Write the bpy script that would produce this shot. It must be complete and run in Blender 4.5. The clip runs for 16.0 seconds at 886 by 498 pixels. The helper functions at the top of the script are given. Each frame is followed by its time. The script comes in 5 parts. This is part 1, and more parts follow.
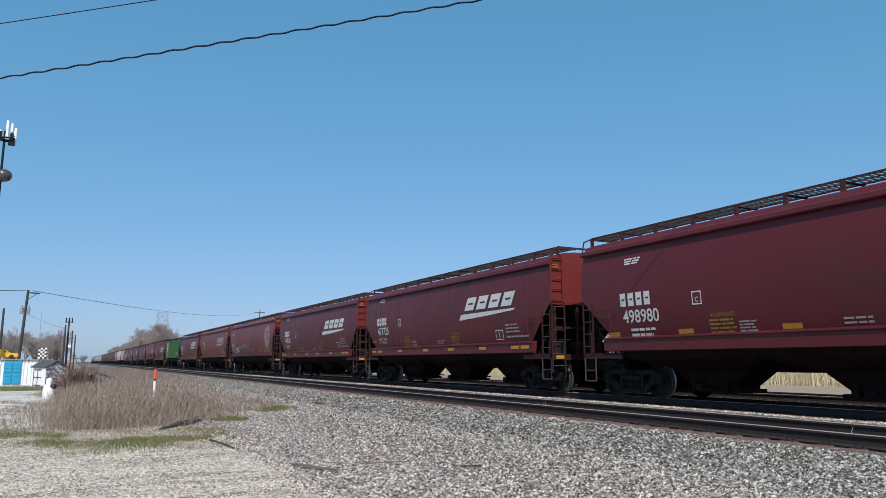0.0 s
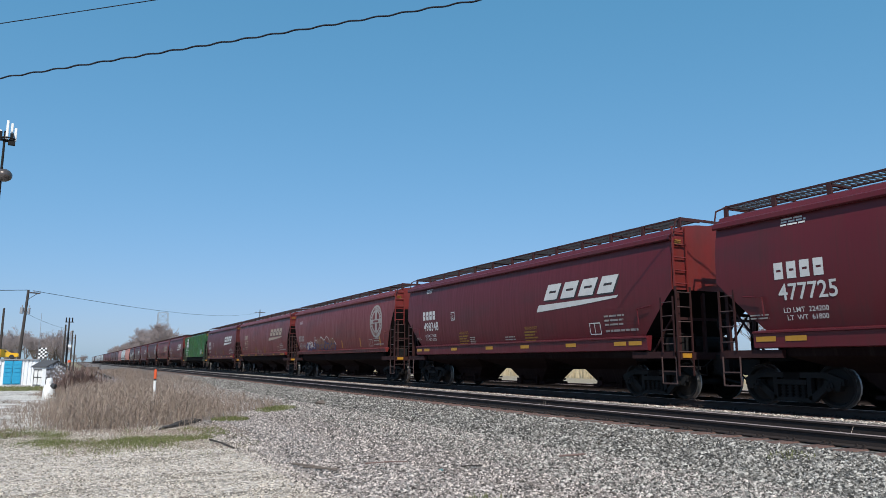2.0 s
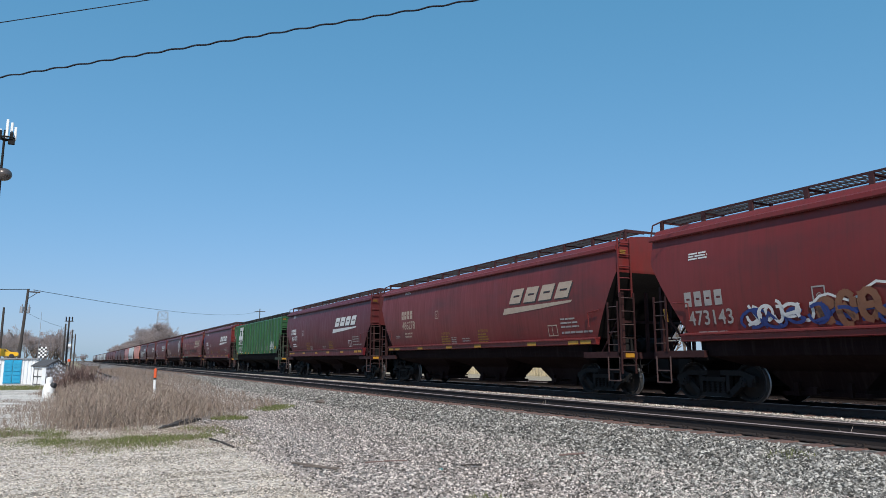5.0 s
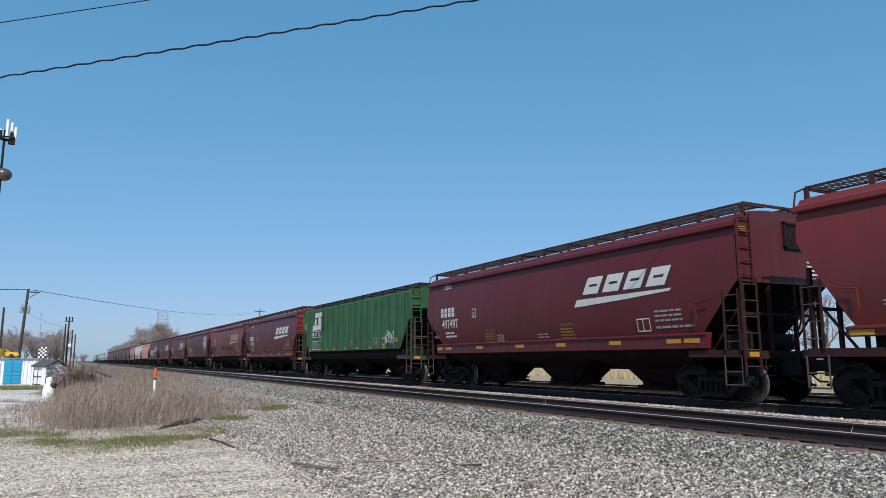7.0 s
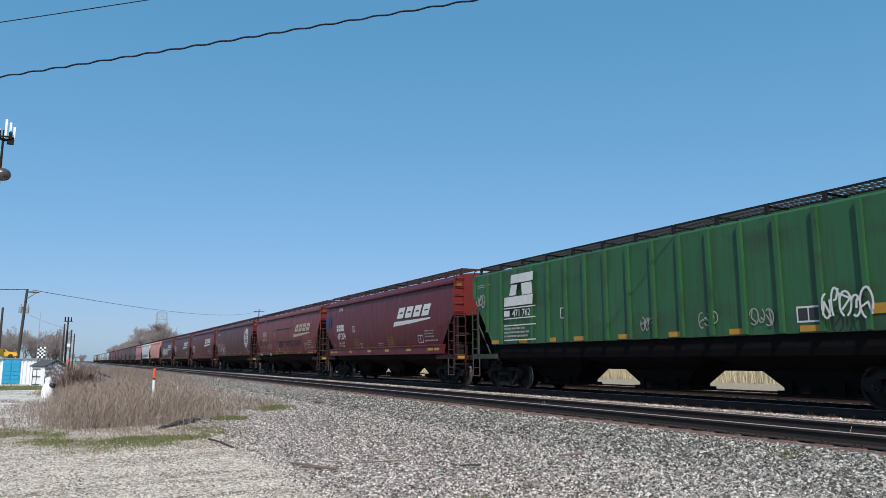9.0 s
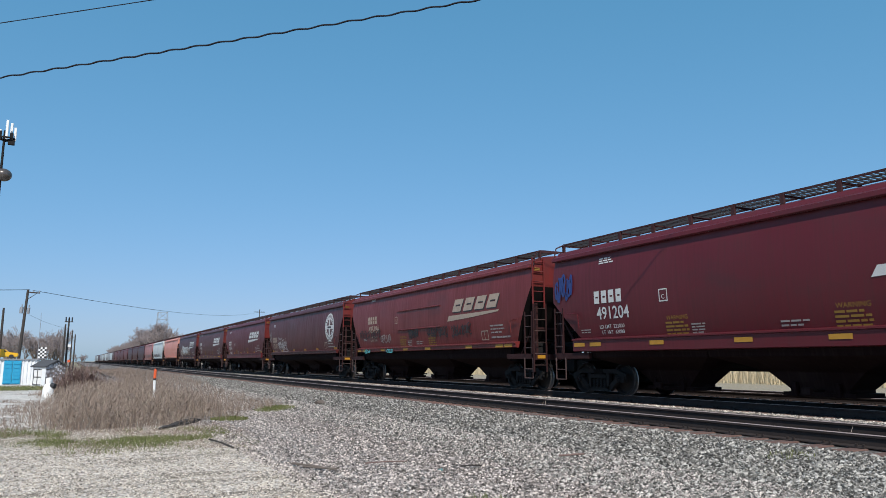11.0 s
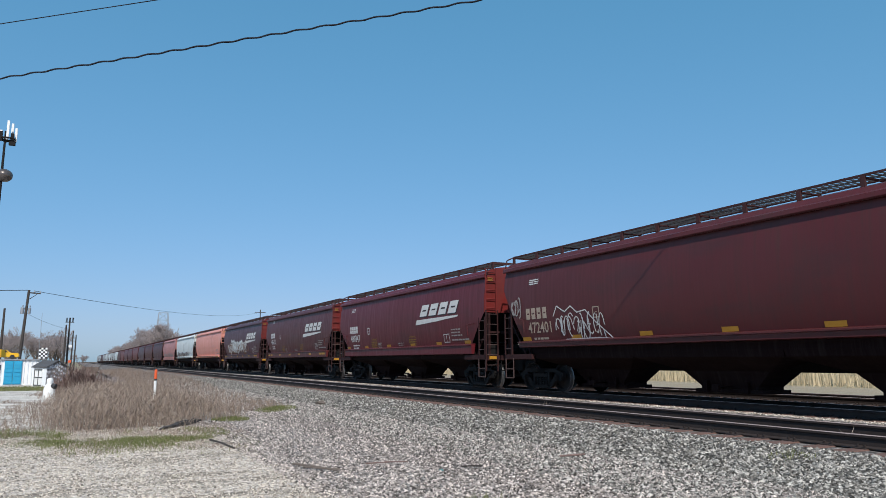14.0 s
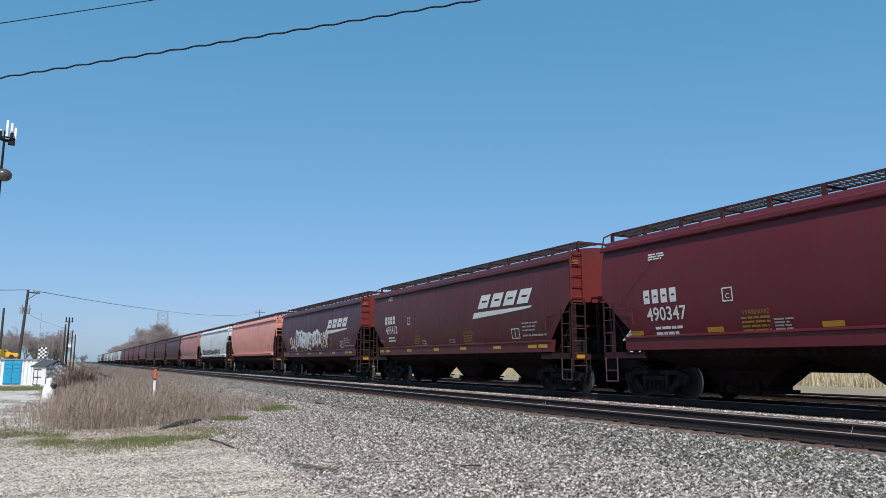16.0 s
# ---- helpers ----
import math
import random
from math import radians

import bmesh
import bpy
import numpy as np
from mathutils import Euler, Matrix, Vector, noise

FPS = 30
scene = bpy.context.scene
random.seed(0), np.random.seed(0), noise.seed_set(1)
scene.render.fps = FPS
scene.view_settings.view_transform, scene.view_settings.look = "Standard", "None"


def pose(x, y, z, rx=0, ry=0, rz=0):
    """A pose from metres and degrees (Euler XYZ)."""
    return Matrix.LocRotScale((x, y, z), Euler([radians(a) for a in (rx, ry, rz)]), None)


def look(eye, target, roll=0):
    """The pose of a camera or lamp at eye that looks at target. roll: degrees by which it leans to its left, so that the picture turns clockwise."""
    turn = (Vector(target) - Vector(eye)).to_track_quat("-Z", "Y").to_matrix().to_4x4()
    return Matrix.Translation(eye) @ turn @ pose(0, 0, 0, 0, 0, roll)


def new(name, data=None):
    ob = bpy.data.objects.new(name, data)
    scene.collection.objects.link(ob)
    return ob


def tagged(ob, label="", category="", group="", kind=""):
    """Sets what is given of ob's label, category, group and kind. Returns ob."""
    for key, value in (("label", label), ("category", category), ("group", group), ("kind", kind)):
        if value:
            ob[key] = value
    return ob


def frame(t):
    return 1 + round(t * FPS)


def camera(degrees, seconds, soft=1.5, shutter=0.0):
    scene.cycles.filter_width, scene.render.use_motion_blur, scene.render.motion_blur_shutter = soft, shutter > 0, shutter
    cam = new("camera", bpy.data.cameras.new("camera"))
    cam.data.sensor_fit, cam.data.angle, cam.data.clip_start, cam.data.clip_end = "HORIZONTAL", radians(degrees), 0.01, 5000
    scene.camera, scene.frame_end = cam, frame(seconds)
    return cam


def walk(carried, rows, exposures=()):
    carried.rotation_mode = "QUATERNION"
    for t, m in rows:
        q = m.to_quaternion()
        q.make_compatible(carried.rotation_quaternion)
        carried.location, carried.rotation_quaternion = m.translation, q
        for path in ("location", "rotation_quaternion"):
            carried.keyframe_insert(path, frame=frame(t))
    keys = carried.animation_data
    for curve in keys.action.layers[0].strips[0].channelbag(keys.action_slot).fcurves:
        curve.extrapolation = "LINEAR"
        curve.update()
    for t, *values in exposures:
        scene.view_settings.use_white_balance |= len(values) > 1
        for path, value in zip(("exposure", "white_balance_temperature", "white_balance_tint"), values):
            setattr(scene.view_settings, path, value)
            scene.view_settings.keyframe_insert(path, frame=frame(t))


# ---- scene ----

# ================= camera and its walk =================
EYE = Vector((0.0, 0.0, 1.57))
FOCAL = 1249.0
YAW, PITCH = 27.35, 9.01
cam = camera(64.23, 16.0, soft=0.75, shutter=0.0)


def view(dx, dy):
    """The camera's pose, turned by a hand's tremor of dx, dy in 1/1249 rad."""
    return pose(*EYE, 90 + PITCH + math.degrees(dy / FOCAL), 0, -YAW + math.degrees(dx / FOCAL))


TREMOR = [(0, 0, 1.2), (0.5, .6, .8), (1, .6, .1), (1.5, .1, .8), (2, .2, 1), (2.5, .1, 1.2), (3, 0, .1), (3.5, 0, -.4), (4, 0, -.4),
          (6.5, 0, -.5), (7, 0, -.3), (7.5, 0, -.2), (8, 1.5, 1.2), (8.5, 0, .3), (9, -1.4, -.2), (11.5, 0, .6), (12, 0, -.2), (12.5, 0, 1),
          (13, 0, -.2), (13.5, 0, -.2), (14, .9, 1.2), (14.5, .9, 1.3), (15, .1, 1.1), (15.5, .1, -.1), (16, 0, .7)]
walk(cam, [(t, view(dx, dy)) for t, dx, dy in TREMOR])

# ================= world, sun, exposure =================
SUN = Vector((-0.30, -0.644, 0.704)).normalized()
world = bpy.data.worlds.new("sky")
scene.world = world
world.use_nodes = True
wn = world.node_tree
sky = wn.nodes.new("ShaderNodeTexSky")
sky.sky_type, sky.sun_disc = "NISHITA", False
sky.sun_elevation, sky.sun_rotation = math.asin(SUN.z), math.atan2(SUN.x, SUN.y)
sky.air_density, sky.dust_density, sky.ozone_density = 1.0, 0.6, 1.6
# the clear deep blue of a dry spring noon: greener-blue and more even than the raw sky model
split, join = wn.nodes.new("ShaderNodeSeparateColor"), wn.nodes.new("ShaderNodeCombineColor")
wn.links.new(sky.outputs[0], split.inputs[0])
for i, (gain, power) in enumerate(((1.01, 0.78), (2.56, 0.445), (3.37, 0.49))):
    pw, ml = wn.nodes.new("ShaderNodeMath"), wn.nodes.new("ShaderNodeMath")
    pw.operation, ml.operation = "POWER", "MULTIPLY"
    pw.inputs[1].default_value, ml.inputs[1].default_value = power, gain
    wn.links.new(split.outputs[i], pw.inputs[0])
    wn.links.new(pw.outputs[0], ml.inputs[0])
    wn.links.new(ml.outputs[0], join.inputs[i])
wn.links.new(join.outputs[0], wn.nodes["Background"].inputs[0])
wn.nodes["Background"].inputs[1].default_value = 0.09
sun = new("sun", bpy.data.lights.new("sun", "SUN"))
sun.data.energy, sun.data.angle, sun.data.color = 4.4, radians(0.5), (1.0, 0.94, 0.85)
sun.matrix_world = look(SUN * 50, (0, 0, 0))
scene.view_settings.exposure = 0.0


# ================= materials =================
class Nodes:
    """Short-hand for one node material."""

    def __init__(self, name):
        self.mat = bpy.data.materials.new(name)
        self.mat.use_nodes = True
        self.t = self.mat.node_tree
        self.bsdf = self.t.nodes["Principled BSDF"]

    def n(self, kind, **inputs):
        node = self.t.nodes.new("ShaderNode" + kind)
        for k, v in inputs.items():
            self.put(node, k, v)
        return node

    def put(self, node, k, v):
        key = int(k[1:]) if k[0] == "i" and k[1:].isdigit() else k.replace("_", " ")
        if isinstance(v, bpy.types.NodeSocket):
            self.t.links.new(v, node.inputs[key])
        else:
            node.inputs[key].default_value = v

    def coords(self, kind="Object", scale=(1, 1, 1), shift=True):
        tc = self.n("TexCoord")
        mp = self.n("Mapping", Vector=tc.outputs[kind], Scale=scale)
        if shift:
            info = self.n("ObjectInfo")
            mul = self.n("VectorMath", i0=(37.0, 91.0, 53.0))
            mul.operation = "SCALE"
            self.t.links.new(info.outputs["Random"], mul.inputs["Scale"])
            self.t.links.new(mul.outputs[0], mp.inputs["Location"])
        return mp.outputs[0]

    def noise(self, vec, scale, detail=4.0, rough=0.55):
        return self.n("TexNoise", Vector=vec, Scale=scale, Detail=detail, Roughness=rough).outputs[0]

    def ramp(self, fac, *stops):
        r = self.n("ValToRGB", Fac=fac)
        e = r.color_ramp.elements
        while len(e) < len(stops):
            e.new(0.5)
        for el, (p, c) in zip(e, stops):
            el.position = p
            el.color = (c, c, c, 1) if isinstance(c, (int, float)) else (*c, 1)
        return r.outputs[0]

    def mix(self, fac, a, b, blend="MIX"):
        m = self.n("Mix")
        m.data_type, m.blend_type = "RGBA", blend
        for s, v in ((m.inputs[0], fac), (m.inputs[6], a), (m.inputs[7], b)):
            if isinstance(v, bpy.types.NodeSocket):
                self.t.links.new(v, s)
            else:
                s.default_value = v if isinstance(v, (int, float)) else (*v, 1)
        return m.outputs[2]

    def bump(self, height, strength=0.3, distance=0.01):
        b = self.n("Bump", Height=height, Strength=strength, Distance=distance)
        self.t.links.new(b.outputs[0], self.bsdf.inputs["Normal"])

    def done(self, color, rough=0.6, metal=0.0, spec=None):
        self.put(self.bsdf, "Base_Color", color if isinstance(color, bpy.types.NodeSocket) else (*color, 1))
        self.put(self.bsdf, "Roughness", rough)
        self.put(self.bsdf, "Metallic", metal)
        if spec is not None:
            self.put(self.bsdf, "Specular_IOR_Level", spec)
        return self.mat


def plain(name, color, rough=0.6, metal=0.0, vary=0.25, scale=3.0, bump=0.15, spec=None):
    m = Nodes(name)
    v = m.coords()
    big = m.noise(v, scale)
    fine = m.noise(v, scale * 14, 3)
    c = m.mix(m.ramp(big, (0.3, 0.0), (0.75, vary)), color, tuple(x * 0.55 for x in color))
    c = m.mix(m.ramp(fine, (0.4, 0.0), (0.8, vary)), c, tuple(min(1, x * 1.35 + 0.01) for x in color))
    m.bump(fine, bump, 0.004)
    return m.done(c, m.ramp(big, (0.2, max(0.05, rough - 0.12)), (0.8, min(1, rough + 0.12))), metal, spec)


def car_paint(name, color, grime=0.35, fade=0.2, rough=0.42, spec=0.40):
    """Weathered freight-car enamel: chalked upper parts, rain streaks, road grime, rust specks, plate seams' dents."""
    m = Nodes(name)
    v = m.coords()
    broad = m.noise(v, 0.55, 5)
    streak = m.noise(m.coords(scale=(2.0, 7.0, 0.35)), 1.6, 6, 0.65)
    speck = m.noise(v, 22, 5, 0.7)
    dent = m.noise(m.coords(scale=(1, 0.5, 0.25)), 1.3, 2)
    pale = tuple(min(1, x * 1.25 + 0.035) for x in color)
    dirt = (0.045, 0.035, 0.03)
    c = m.mix(m.ramp(broad, (0.35, 0.0), (0.72, fade)), color, pale)
    c = m.mix(m.ramp(streak, (0.48, 0.0), (0.78, grime)), c, dirt)
    c = m.mix(m.ramp(streak, (0.22, fade * 0.8), (0.42, 0.0)), c, pale)
    c = m.mix(m.ramp(speck, (0.66, 0.0), (0.8, grime)), c, (0.09, 0.035, 0.02))
    # dull stains where rain has run, and a film of soot lifted from the wheels
    soot = m.noise(m.coords(scale=(1, 0.35, 0.9)), 0.9, 5, 0.6)
    c = m.mix(m.ramp(soot, (0.52, 0.0), (0.70, grime * 0.9)), c, (0.030, 0.022, 0.022))
    m.bump(dent, 0.35, 0.012)
    return m.done(c, m.ramp(streak, (0.3, rough - 0.08), (0.75, rough + 0.22)), 0.0, spec)


RED = car_paint("mineral_red_paint", (0.102, 0.0085, 0.0135), 0.35, 0.10)
RED_FADED = car_paint("faded_red_paint", (0.150, 0.018, 0.0165), 0.45, 0.20)
BROWN = car_paint("dark_brown_red_paint", (0.082, 0.0125, 0.0135), 0.4, 0.12)
MAROON = car_paint("dull_maroon_paint", (0.070, 0.019, 0.028), 0.4, 0.15)
GREEN = car_paint("weathered_green_paint", (0.022, 0.095, 0.034), 0.7, 0.25)
SALMON = car_paint("salmon_paint", (0.68, 0.28, 0.22), 0.2, 0.3)
PALE = car_paint("pale_grey_paint", (0.64, 0.68, 0.68), 0.3, 0.2)
PINK = car_paint("chalky_pink_paint", (0.48, 0.20, 0.19), 0.4, 0.3)
GREY = car_paint("light_grey_paint", (0.42, 0.43, 0.44), 0.4, 0.3)
END_RED = car_paint("bright_end_red_paint", (0.150, 0.016, 0.014), 0.3, 0.2)
MUDDY_GREEN = car_paint("mud_caked_green_paint", (0.030, 0.045, 0.028), 0.6, 0.2, 0.8)
# hopper paint taken near black: the shade under the car is in the colour
SHADED_BAY = car_paint("shaded_hopper_paint", (0.012, 0.0050, 0.0052), 0.6, 0.05, 0.8, 0.08)
# grimy steel, its colour lowered further to paint in underbody shade
SHADED_GRIME = plain("shaded_grimy_underbody", (0.0075, 0.0062, 0.0062), 0.9, 0, 0.4, spec=0.08)
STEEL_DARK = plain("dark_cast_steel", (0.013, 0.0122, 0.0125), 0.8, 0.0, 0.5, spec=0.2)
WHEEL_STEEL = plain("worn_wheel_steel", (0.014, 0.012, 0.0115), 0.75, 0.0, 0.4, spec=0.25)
TREAD = plain("polished_tread_steel", (0.25, 0.25, 0.25), 0.4, 0.8, 0.2)
WALK_STEEL = plain("dark_red_walk_steel", (0.050, 0.018, 0.019), 0.7, 0.0, 0.4, spec=0.25)
# darker red for end decks, posts and lower ladders
DARK_RED_STEEL = plain("dark_red_low_steel", (0.034, 0.011, 0.011), 0.75, 0.0, 0.5, 4, spec=0.25)
RUNG = plain("hand_worn_rung_steel", (0.085, 0.050, 0.046), 0.55, 0.2, 0.4, 8)
GALV = plain("galvanised_grating", (0.05, 0.05, 0.054), 0.6, 0.3, 0.3)
YELLOW = plain("yellow_reflector", (0.44, 0.215, 0.02), 0.5, 0, 0.35, 6)
WHITE_INK = plain("white_stencil_paint", (0.60, 0.59, 0.57), 0.6, 0, 0.3, 5)
GREY_INK = plain("worn_grey_stencil_paint", (0.32, 0.29, 0.27), 0.7, 0, 0.4, 5)
TAN_INK = plain("faded_tan_stencil_paint", (0.40, 0.31, 0.24), 0.7, 0, 0.4, 5)
YELLOW_INK = plain("yellow_stencil_paint", (0.27, 0.145, 0.022), 0.7, 0, 0.3, 5)
BLACK_INK = plain("black_stencil_paint", (0.03, 0.026, 0.028), 0.6, 0, 0.3, 5)
BLUE_INK = plain("blue_spray_paint", (0.022, 0.042, 0.17), 0.5, 0, 0.3, 5)
TEAL_INK = plain("teal_spray_paint", (0.10, 0.42, 0.44), 0.5, 0, 0.3, 5)
OCHRE_INK = plain("ochre_spray_paint", (0.20, 0.085, 0.045), 0.5, 0, 0.3, 5)


def ballast_material(name, light, dark, cell, pale_spot=None):
    m = Nodes(name)
    v = m.coords(shift=False)
    vo = m.n("TexVoronoi", Vector=v, Scale=cell)
    grey = m.n("RGBToBW", Color=vo.outputs["Color"]).outputs[0]
    c = m.mix(m.ramp(grey, (0.2, 0.0), (0.8, 1.0)), dark, light)
    c = m.mix(m.ramp(m.noise(v, cell * 0.35, 3), (0.4, 0.0), (0.7, 0.45)), c, tuple(x * 0.5 for x in dark))
    c = m.mix(m.ramp(m.noise(v, 0.6, 5, 0.7), (0.4, 0.0), (0.7, 0.45)), c, tuple(x * y for x, y in zip(light, (0.62, 0.55, 0.47))))
    c = m.mix(m.ramp(m.noise(v, 4.5, 5, 0.75), (0.45, 0.0), (0.68, 0.6)), c, tuple(x * 1.25 for x in dark))
    # crevice shade painted in: colour drops to near black between the stones
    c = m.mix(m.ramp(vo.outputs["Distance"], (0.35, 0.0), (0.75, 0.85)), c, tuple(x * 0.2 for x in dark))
    if pale_spot:
        c = m.mix(m.ramp(m.noise(v, 2.2, 6, 0.7), (0.55, 0.0), (0.72, 0.8)), c, pale_spot)
    h = m.ramp(vo.outputs["Distance"], (0.0, 1.0), (0.8, 0.0))
    m.bump(h, 0.9, 0.03)
    return m.done(c, 0.9)


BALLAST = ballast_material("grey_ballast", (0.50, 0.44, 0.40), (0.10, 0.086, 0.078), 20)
STONE = plain("ballast_stone", (0.36, 0.35, 0.335), 0.9, 0, 0.5, 9)


def stone_material(name, *tones):
    m = Nodes(name)
    r = m.n("NewGeometry").outputs["Random Per Island"]
    c = m.ramp(r, *zip((0.0, 0.3, 0.7, 1.0), tones))
    c = m.mix(m.ramp(m.noise(m.coords(shift=False), 60, 3), (0.4, 0.0), (0.8, 0.35)), c, (0.14, 0.13, 0.12))
    return m.done(c, 0.9)


STONES = stone_material("loose_ballast_stones", (0.034, 0.028, 0.025), (0.20, 0.172, 0.156), (0.45, 0.39, 0.36), (0.84, 0.745, 0.68))
DARK_STONES = stone_material("fresh_shoulder_stones", (0.016, 0.015, 0.013), (0.085, 0.080, 0.072), (0.27, 0.255, 0.23), (0.64, 0.60, 0.545))
PALE_STONES = stone_material("pale_lot_stones", (0.07, 0.056, 0.045), (0.38, 0.32, 0.265), (0.62, 0.54, 0.455), (0.82, 0.74, 0.64))


def ground_material():
    """Pale limestone lot, grey gravel by the line, thin green and straw beyond."""
    m = Nodes("lot_gravel_and_field")
    tc = m.n("TexCoord").outputs["Object"]
    sep = m.n("SeparateXYZ", Vector=tc)
    X, Y = sep.outputs[0], sep.outputs[1]
    v = tc
    vo = m.n("TexVoronoi", Vector=v, Scale=22.0)
    grey = m.n("RGBToBW", Color=vo.outputs["Color"]).outputs[0]
    edge = m.noise(v, 0.7, 6, 0.65)
    pale = m.mix(m.ramp(grey, (0.15, 0.0), (0.75, 1.0)), (0.54, 0.465, 0.40), (0.90, 0.81, 0.72))
    ruts = m.n("Mapping", Vector=v, Scale=(0.35, 1.5, 1.0), Rotation=(0, 0, 0.5)).outputs[0]
    pale = m.mix(m.ramp(m.noise(ruts, 1.2, 6, 0.72), (0.50, 0.0), (0.62, 0.85)), pale, (0.20, 0.160, 0.115))
    clumps = m.n("Mapping", Vector=v, Scale=(0.8, 0.45, 1.0)).outputs[0]
    pale = m.mix(m.ramp(m.noise(clumps, 9, 5, 0.7), (0.50, 0.0), (0.60, 0.75)), pale, (0.17, 0.14, 0.105))
    pale = m.mix(m.ramp(m.noise(v, 22, 4, 0.7), (0.52, 0.0), (0.64, 0.75)), pale, (0.13, 0.108, 0.09))
    dark = m.mix(m.ramp(grey, (0.2, 0.0), (0.8, 1.0)), (0.065, 0.058, 0.054), (0.50, 0.455, 0.42))
    dark = m.mix(m.ramp(m.noise(v, 8, 4), (0.4, 0.0), (0.7, 0.4)), dark, (0.08, 0.08, 0.08))

    def math_(op, a, b=0.0):
        k = m.n("Math", i0=a, i1=b)
        k.operation = op
        return k.outputs[0]
    wob = math_("MULTIPLY", math_("SUBTRACT", edge, 0.5), 2.4)
    to_line = math_("ADD", math_("SUBTRACT", X, 2.55), wob)
    c = m.mix(m.ramp(to_line, (0.0, 0.0), (0.6, 1.0)), pale, dark)
    # a freshly graded, cleaner stretch towards the store
    graded = math_("MULTIPLY", math_("MULTIPLY", math_("SUBTRACT", Y, 22.0), 0.2), math_("LESS_THAN", math_("ADD", X, wob), 0.6))
    graded = m.ramp(math_("MULTIPLY", m.ramp(graded, (0.0, 0.0), (1.0, 1.0)), m.ramp(m.noise(ruts, 0.9, 5, 0.65), (0.40, 1.0), (0.56, 0.0))), (0.2, 0.0), (0.7, 0.9))
    c = m.mix(graded, c, m.mix(m.ramp(grey, (0.2, 0.0), (0.8, 1.0)), (0.74, 0.68, 0.61), (0.93, 0.88, 0.82)))
    # worn green verge across the lot
    green = m.mix(m.ramp(m.noise(v, 9, 4), (0.3, 0.0), (0.7, 1.0)), (0.10, 0.115, 0.035), (0.23, 0.20, 0.105))
    band = math_("SUBTRACT", 1.0, math_("MULTIPLY", math_("ABSOLUTE", math_("SUBTRACT", math_("ADD", Y, math_("MULTIPLY", X, 0.25)), 16.2)), 0.62))
    band = math_("MULTIPLY", math_("ADD", band, wob), math_("LESS_THAN", X, 3.4))
    c = m.mix(m.ramp(band, (0.1, 0.0), (0.75, 0.85)), c, green)
    # straw field on the other side of the line, and dead ground far away
    straw = m.mix(m.ramp(m.noise(v, 3, 6, 0.7), (0.3, 0.0), (0.7, 1.0)), (0.30, 0.25, 0.14), (0.55, 0.46, 0.29))
    c = m.mix(m.ramp(math_("SUBTRACT", X, 21.0), (0.0, 0.0), (1.0, 1.0)), c, m.mix(0.9, pale, (0.36, 0.29, 0.19)))
    c = m.mix(m.ramp(math_("MULTIPLY", math_("SUBTRACT", X, 33.0), 0.5), (0.0, 0.0), (1.0, 1.0)), c, straw)
    far = m.mix(m.ramp(m.noise(v, 0.3, 6, 0.7), (0.3, 0.0), (0.7, 1.0)), (0.20, 0.16, 0.10), (0.34, 0.29, 0.19))
    c = m.mix(m.ramp(math_("MULTIPLY", math_("SUBTRACT", Y, 75.0), 0.05), (0.0, 0.0), (1.0, 1.0)), c, far)
    # gaps between chips darkened, their small shadows put into the colour
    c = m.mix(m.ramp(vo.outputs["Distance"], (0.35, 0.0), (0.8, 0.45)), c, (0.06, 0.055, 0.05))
    m.bump(m.ramp(vo.outputs["Distance"], (0.0, 1.0), (0.8, 0.0)), 0.8, 0.025)
    return m.done(c, 0.92)


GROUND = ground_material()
TIE = plain("weathered_oak_tie", (0.135, 0.075, 0.060), 0.9, 0, 0.5, 2.5, 0.5)
RAIL_RUST = plain("rusty_rail_steel", (0.026, 0.017, 0.015), 0.85, 0.05, 0.4, 6)
RAIL_HEAD = plain("worn_rail_head", (0.36, 0.28, 0.265), 0.6, 0.15, 0.3, 6)
STRAW = plain("dry_stalk", (0.27, 0.205, 0.165), 0.95, 0, 0.5, 2)
STRAW_PALE = plain("pale_dry_reed", (0.54, 0.45, 0.30), 0.95, 0, 0.4, 1.5)
FADED_TEAL = plain("faded_teal_plastic", (0.10, 0.24, 0.24), 0.6, 0, 0.3, 8)
GRASS = plain("spring_grass", (0.150, 0.160, 0.056), 0.9, 0, 0.5, 2)
# twig colour paled and greyed, with the haze of distance painted in
TWIG = plain("hazed_bare_twig", (0.29, 0.245, 0.24), 0.95, 0, 0.4, 2)
TWIG_RED = plain("reddish_bramble", (0.19, 0.125, 0.11), 0.95, 0, 0.4, 2)
BARK = plain("grey_bark", (0.15, 0.12, 0.10), 0.95, 0, 0.5, 3, 0.5)
POLE = plain("creosoted_pole", (0.048, 0.04, 0.036), 0.9, 0, 0.4, 3, 0.4)
CABLE = plain("black_cable", (0.006, 0.007, 0.014), 0.95, 0, 0.3, 5)
WHITE_SIDING = plain("white_metal_siding", (0.74, 0.76, 0.78), 0.5, 0, 0.25, 1.2)
BLUE_DOOR = plain("bright_blue_metal", (0.02, 0.31, 0.52), 0.45, 0, 0.2, 1.5)
DARK_ROOF = plain("dark_shingle_roof", (0.07, 0.07, 0.075), 0.85, 0, 0.4, 3)
YELLOW_PAINT = plain("bright_yellow_paint", (0.75, 0.42, 0.02), 0.4, 0, 0.2, 2)
GLASS_DARK = plain("dark_glass", (0.02, 0.022, 0.025), 0.15, 0, 0.1)
WHITE_PAINT = plain("white_paint", (0.78, 0.78, 0.77), 0.5, 0, 0.2, 4)
BLACK_PAINT = plain("black_paint", (0.025, 0.025, 0.028), 0.5, 0, 0.2, 4)
